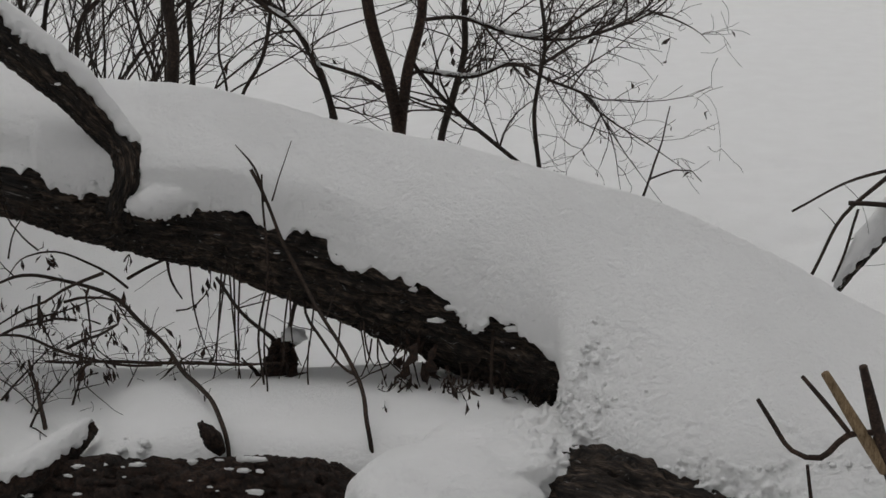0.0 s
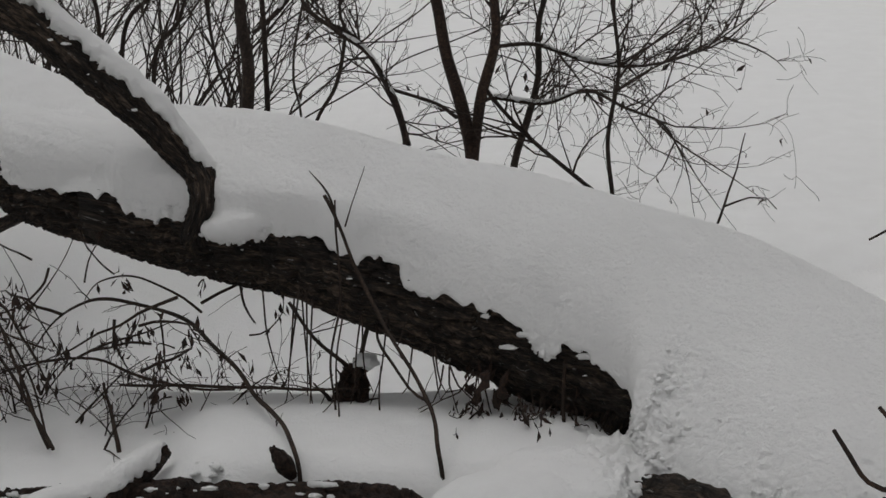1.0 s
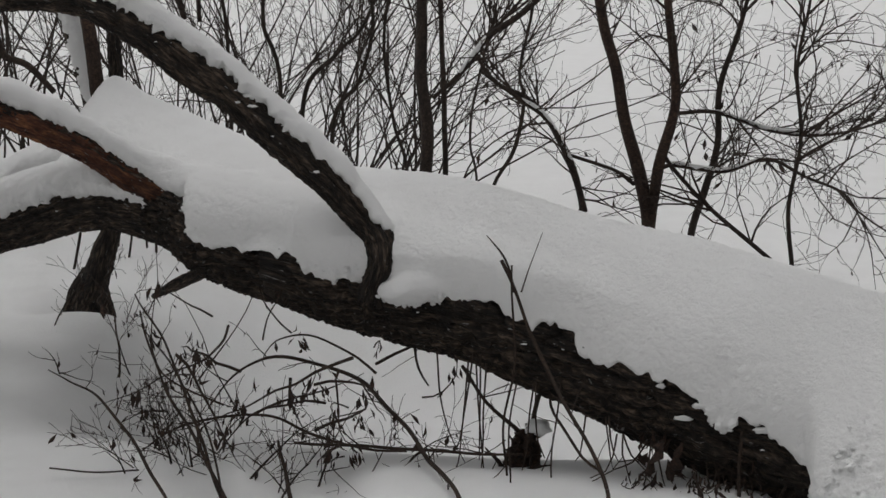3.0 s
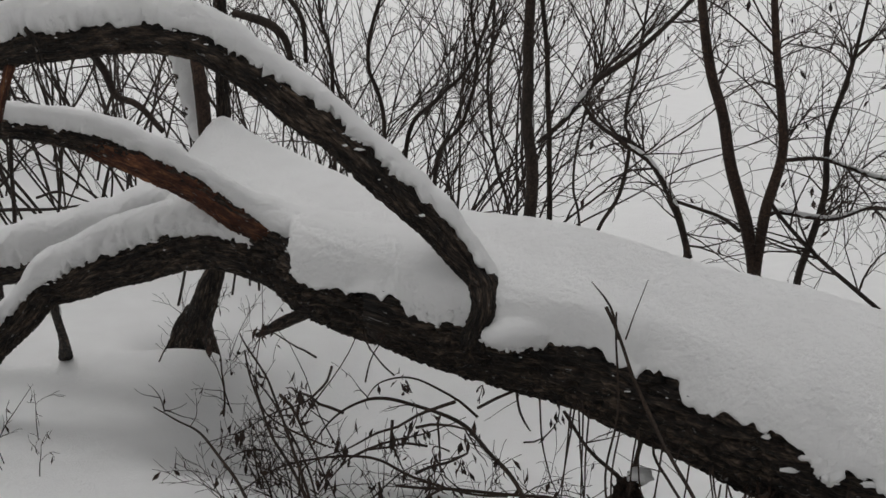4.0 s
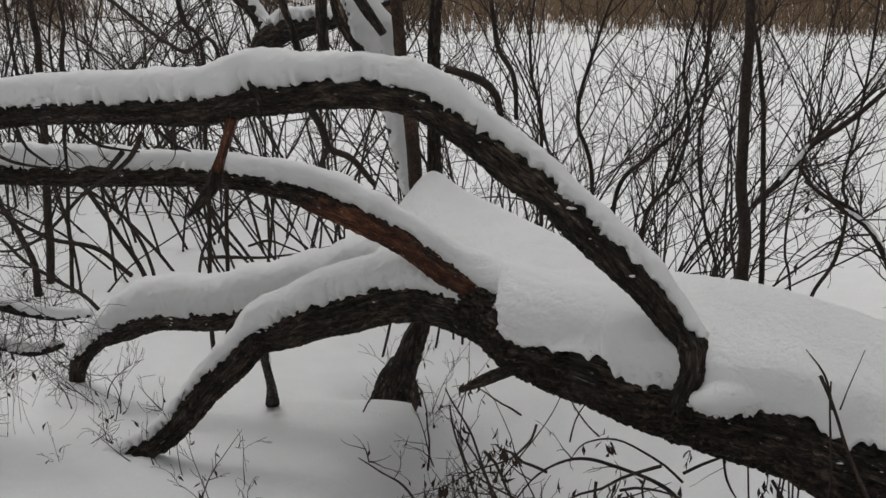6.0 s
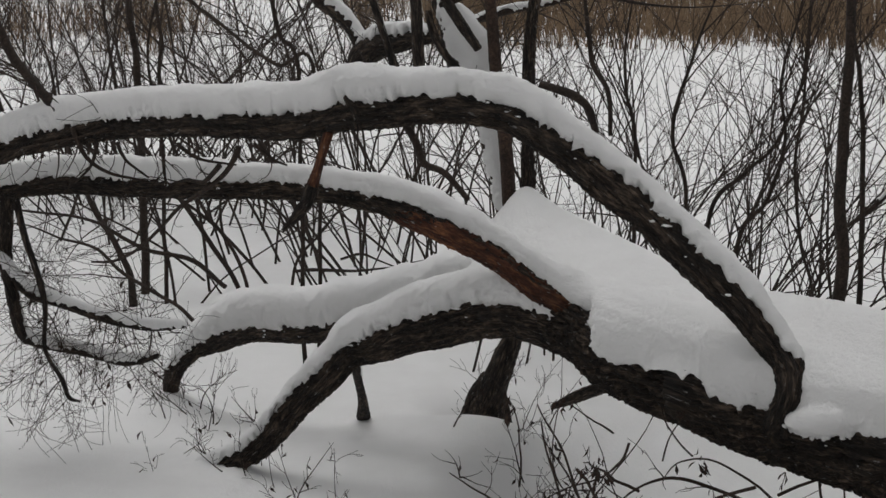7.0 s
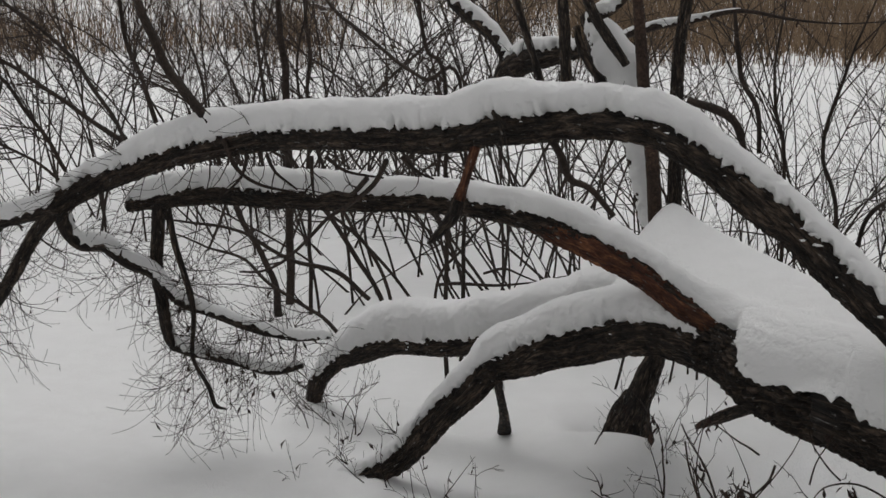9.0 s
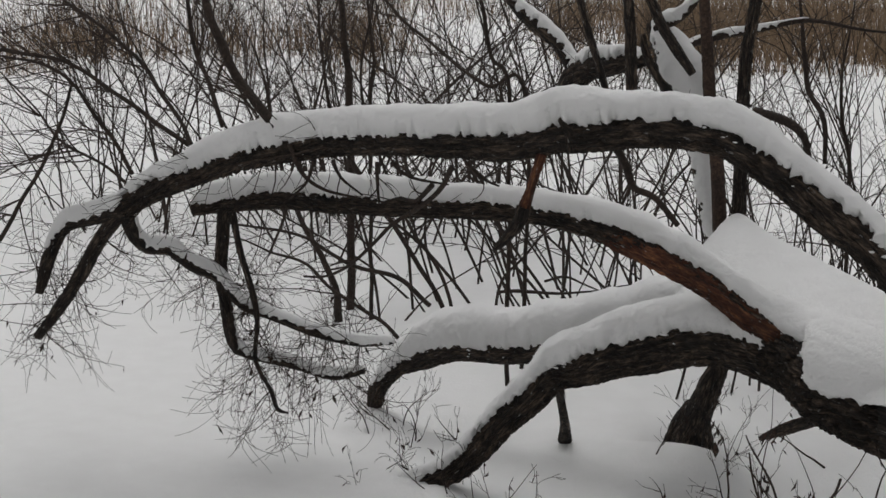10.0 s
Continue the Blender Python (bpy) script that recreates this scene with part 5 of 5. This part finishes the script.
def tangle(parent, rng, count, xr, yr, zr, length, r, leaf_rate, lean, clusters):
    """Bent vines lying through one another, with clusters of withered leaves."""
    leaves = Net()
    for i in range(count):
        p = (rng.uniform(*xr), rng.uniform(*yr), rng.uniform(*zr))
        d = np.array(lean) + rng.normal(size=3) * (0.8, 0.3, 0.55)
        line = twig_line(rng, p, d, length * (0.4 + 1.0 * rng.random()), r * (0.5 + 0.9 * rng.random()), 1.5, -0.3, 9, 0.3)
        one = Net()
        tube(one, line, 5, 0.03)
        mesh("vine", one, TWIG, parent)
        for q in line[2:]:
            if rng.random() < leaf_rate:
                leaf(leaves, rng, q[:3], 0.015 + 0.03 * rng.random(), 1.2, 1.0)
        if i < clusters:
            q = line[rng.integers(2, 9)]
            for _ in range(9):
                leaf(leaves, rng, (q[0] + rng.normal() * 0.015, q[1] + rng.normal() * 0.02, q[2] + rng.normal() * 0.02), 0.02 + 0.035 * rng.random(), 1.5, 1.1)
    tagged(mesh("dead_leaves", leaves, DEAD_LEAF, parent, "clusters of withered leaves", smooth=False), kind="stuff")


vines = thing("dead_vines", "tangle of dead vines with withered leaves above the snow", "dead vines")
tangle(vines, rng, 30, (-1.75, -0.85), (4.3, 4.75), (0.1, 0.5), 0.5, 0.0042, 0.10, (-0.3, 0, 0.1), 24)
vines = thing("dead_vines", "dead vines hanging under the fallen trunk", "dead vines")
for x, y, top, low in ((-0.72, 4.55, 0.42, 0.10), (-0.50, 4.50, 0.36, 0.12), (-0.62, 4.52, 0.4, 0.05), (-0.33, 4.45, 0.28, 0.12), (-0.24, 4.42, 0.24, 0.10), (-0.15, 4.42, 0.22, 0.08), (0.0, 4.40, 0.16, 0.05), (0.10, 4.36, 0.12, 0.04), (0.18, 4.34, 0.10, 0.05)):
    for k in range(3):
        a, b = rng.normal(size=2) * 0.05
        one = Net()
        tube(one, [(x + a, y, top, 0.003), (x + a + b * 0.4, y - 0.03, top * 0.6 + low * 0.4, 0.0028), (x + a + b, y - 0.04, low + 0.08 * rng.random(), 0.002), (x + a + b * 2.2, y - 0.05, low - 0.04 + 0.1 * rng.random(), 0.0016)], 5, 0.03, 0.012, x * 9 + k)
        mesh("vine", one, TWIG, vines)
tangle(vines, rng, 30, (-0.25, 0.25), (4.30, 4.42), (0.06, 0.22), 0.18, 0.0028, 0.25, (0, 0, -0.8), 20)

# ---------- small things under the trunk ----------
stump = thing("root_clump", "dark root clump capped with snow on the ice", "root clump")
limb("root", CLUMP, stump, EARTH, sides=24, ridge=0.03, seed=91.0, lump=0.7)
for k in range(7):
    c = CLUMP[1]
    one = Net()
    tube(one, twig_line(rng, (c[0] + rng.normal() * 0.03, c[1] - 0.03, 0.0), (rng.normal() * 0.5, -0.2, 1), 0.16, 0.011, 1.6, 0, 6, 0.5), 6, 0.03)
    mesh("root", one, EARTH, stump)
net = Net()
blob(net, (CLUMP[0][0] + 0.01, CLUMP[0][1], CLUMP[0][2] + 0.005), (0.04, 0.035, 0.024), 2.0, 0.3, 14, 20)
tagged(mesh("snow_tuft", net, SNOW), "tuft of snow on a root clump", "snow")
stub = thing("broken_stub", "dark broken stub sticking out of the snow", "stub")
limb("stub", STUBA, stub, EARTH, sides=20, ridge=0.008, seed=92.0)
snow_on(LOGL, 0.025, "snow on a dark leaning log", front=50, back=90, seed=94.0)
growth(brambles, [BR2, BR3, BR8, BR9], rng, 10, 0.16, 0.002, 2, -0.1, 0.9, leaf_rate=0.4, bend=1.0)
leaves = thing("hanging_leaves", "withered brown leaves hanging under the trunk", "dead leaves")
for k, (x, y, z, _) in enumerate(LEAF):
    net = Net()
    for i in range(10 if k > 1 else 16):
        leaf(net, rng, (x + rng.normal() * 0.025, y + rng.normal() * 0.02, z + 0.03 + rng.normal() * 0.05), 0.035 + 0.05 * rng.random(), 1.4, 1.9)
    mesh("leaf_cluster", net, DEAD_LEAF, leaves, smooth=False)


def specks(line, count, lo, hi, size, seed):
    """Crumbs of snow caught in the bark below the lip of the snow."""
    pos, rad, arc = spline(line, 0.01)
    t = tangents(pos)
    q = np.random.default_rng(seed)
    net = Net()
    for _ in range(count):
        i = q.integers(3, len(pos) - 3)
        if noise.noise((arc[i] * 5, seed, 0)) < -0.1:
            continue
        u = np.array([0, 0, 1.0]) - t[i] * t[i][2]
        u = unit(u)
        side = np.cross(t[i], u)
        side = -side if side[1] > 0 else side
        a = radians(lo + (hi - lo) * q.random() ** 2.2)
        c = pos[i] + rad[i] * 1.01 * (math.sin(a) * side + math.cos(a) * u)
        g = size * (0.3 + q.random() ** 2)
        blob(net, c, (g * (1.2 + 1.6 * q.random()), g * 0.5, g * 0.7), q.random() * 50, 0.6, 6, 9)
    ob = mesh("snow_crumbs", net, SNOW)
    return tagged(ob, "crumbs of snow caught in furrowed bark", "snow crumbs", kind="stuff")


specks(upper_line[5:], 40, 44, 84, 0.0055, 2)
specks(TORN, 24, 40, 82, 0.0055, 3)
specks(LEG[2:9], 16, 50, 92, 0.0055, 4)
specks(TRUNK_R[4:] + TRUNK[:6], 60, 50, 95, 0.010, 6)
specks(LOGF[:5], 45, 15, 75, 0.010, 7)
specks(SECOND[:7], 40, 76, 122, 0.0055, 5)

net = Net()
q = np.random.default_rng(8)
for _ in range(260):
    x = q.uniform(-1.0, 0.05)
    if noise.noise((x * 6, 1.0, 4.0)) < 0.02:
        continue
    y = 3.955 + 0.05 * noise.noise((x * 4, 0, 0)) + q.normal() * 0.016
    g = 0.003 + 0.010 * q.random() ** 2.5
    blob(net, (x, y, ground_z(x, y + 0.02) - 0.3 * g - 0.02 * q.random()), (g * 1.3, g, g * 0.9), q.random() * 90, 0.5, 6, 9)
tagged(mesh("snow_crumbs", net, SNOW), "broken snow along the edge above a rotten log", "snow crumbs", kind="stuff")

# ---------- far shore ----------
rng = np.random.default_rng(5)
net = Net()


def reed_patch(count, a0, a1, d0, d1, height, patchy):
    made = 0
    while made < count:
        a = radians(rng.uniform(a0, a1))
        d = math.sqrt(rng.uniform(d0 * d0, d1 * d1))
        x, y = d * math.sin(a), d * math.cos(a)
        dense = noise.noise((x * 0.16, y * 0.3, 2.0)) + 0.5 * noise.noise((x * 0.6, y * 0.9, 7.0))
        made += 1
        if dense < patchy:
            continue
        h = height * (0.65 + 0.5 * rng.random()) * (1 + 0.5 * dense)
        w = 0.004 + 0.005 * rng.random()
        k = np.array([x + rng.normal() * 0.2 * h, y + rng.normal() * 0.2 * h, h])
        m = np.array([x, y, -0.02]) * 0.45 + k * 0.55 + np.array([rng.normal() * 0.03, 0, 0])
        net.tri([(x - w, y, -0.02), (x + w, y, -0.02), (x, y + w, -0.02), m + (-w, 0, 0), m + (w, 0, 0), m + (0, w, 0), k],
                [(0, 1, 4, 3), (1, 2, 5, 4), (2, 0, 3, 5), (3, 4, 6), (4, 5, 6), (5, 3, 6)])


reed_patch(9000, -24, 12, 29, 37, 1.0, -0.12)
reed_patch(9000, -27, -2, 38, 64, 1.15, -0.1)
reed_patch(4500, -50, -22, 28, 37, 0.9, 0.12)
reed_patch(3000, -50, -22, 50, 70, 1.0, 0.15)
tagged(mesh("reeds", net, REED, smooth=False), "belt of dry brown reeds along the far shore", "reeds", kind="stuff")
for x, y, h in ((-16.5, 24.5, 1.5), (-13.2, 26.5, 1.6), (-20.5, 22.0, 1.2), (-11.5, 27.2, 1.3)):
    bush = thing("far_shrub", "brown twiggy shrub among the reeds", "shrub", "shrubs on the far shore")
    net = Net()
    for i in range(60):
        sprout(net, rng, [(x, y, -0.05, 0.02), (x + rng.normal() * 0.5, y + rng.normal() * 0.4, h * 0.6, 0.012)], 3, h * 0.7, 0.009, 1, 0.5, 0.7, sides=3)
    tagged(mesh("brushwood", net, REED, bush), kind="stuff")
net = Net()
for i in range(900):
    a = radians(rng.uniform(-60, 35))
    d = rng.uniform(118, 150)
    x, y, h = d * math.sin(a), d * math.cos(a), rng.uniform(5, 11)
    tube(net, twig_line(rng, (x, y, -0.1), (rng.normal() * 0.1, 0, 1), h, 0.16, n=4), 4, 2.0)
    for j in range(10):
        tube(net, twig_line(rng, (x, y, h * rng.uniform(0.1, 0.8)), (rng.normal(), rng.normal(), 0.9), h * 0.3, 0.06, n=3), 3, 1.5)
tagged(mesh("far_woods", net, BARK_THIN, smooth=False), "dark bare woods beyond the frozen pond", "woods", kind="stuff")
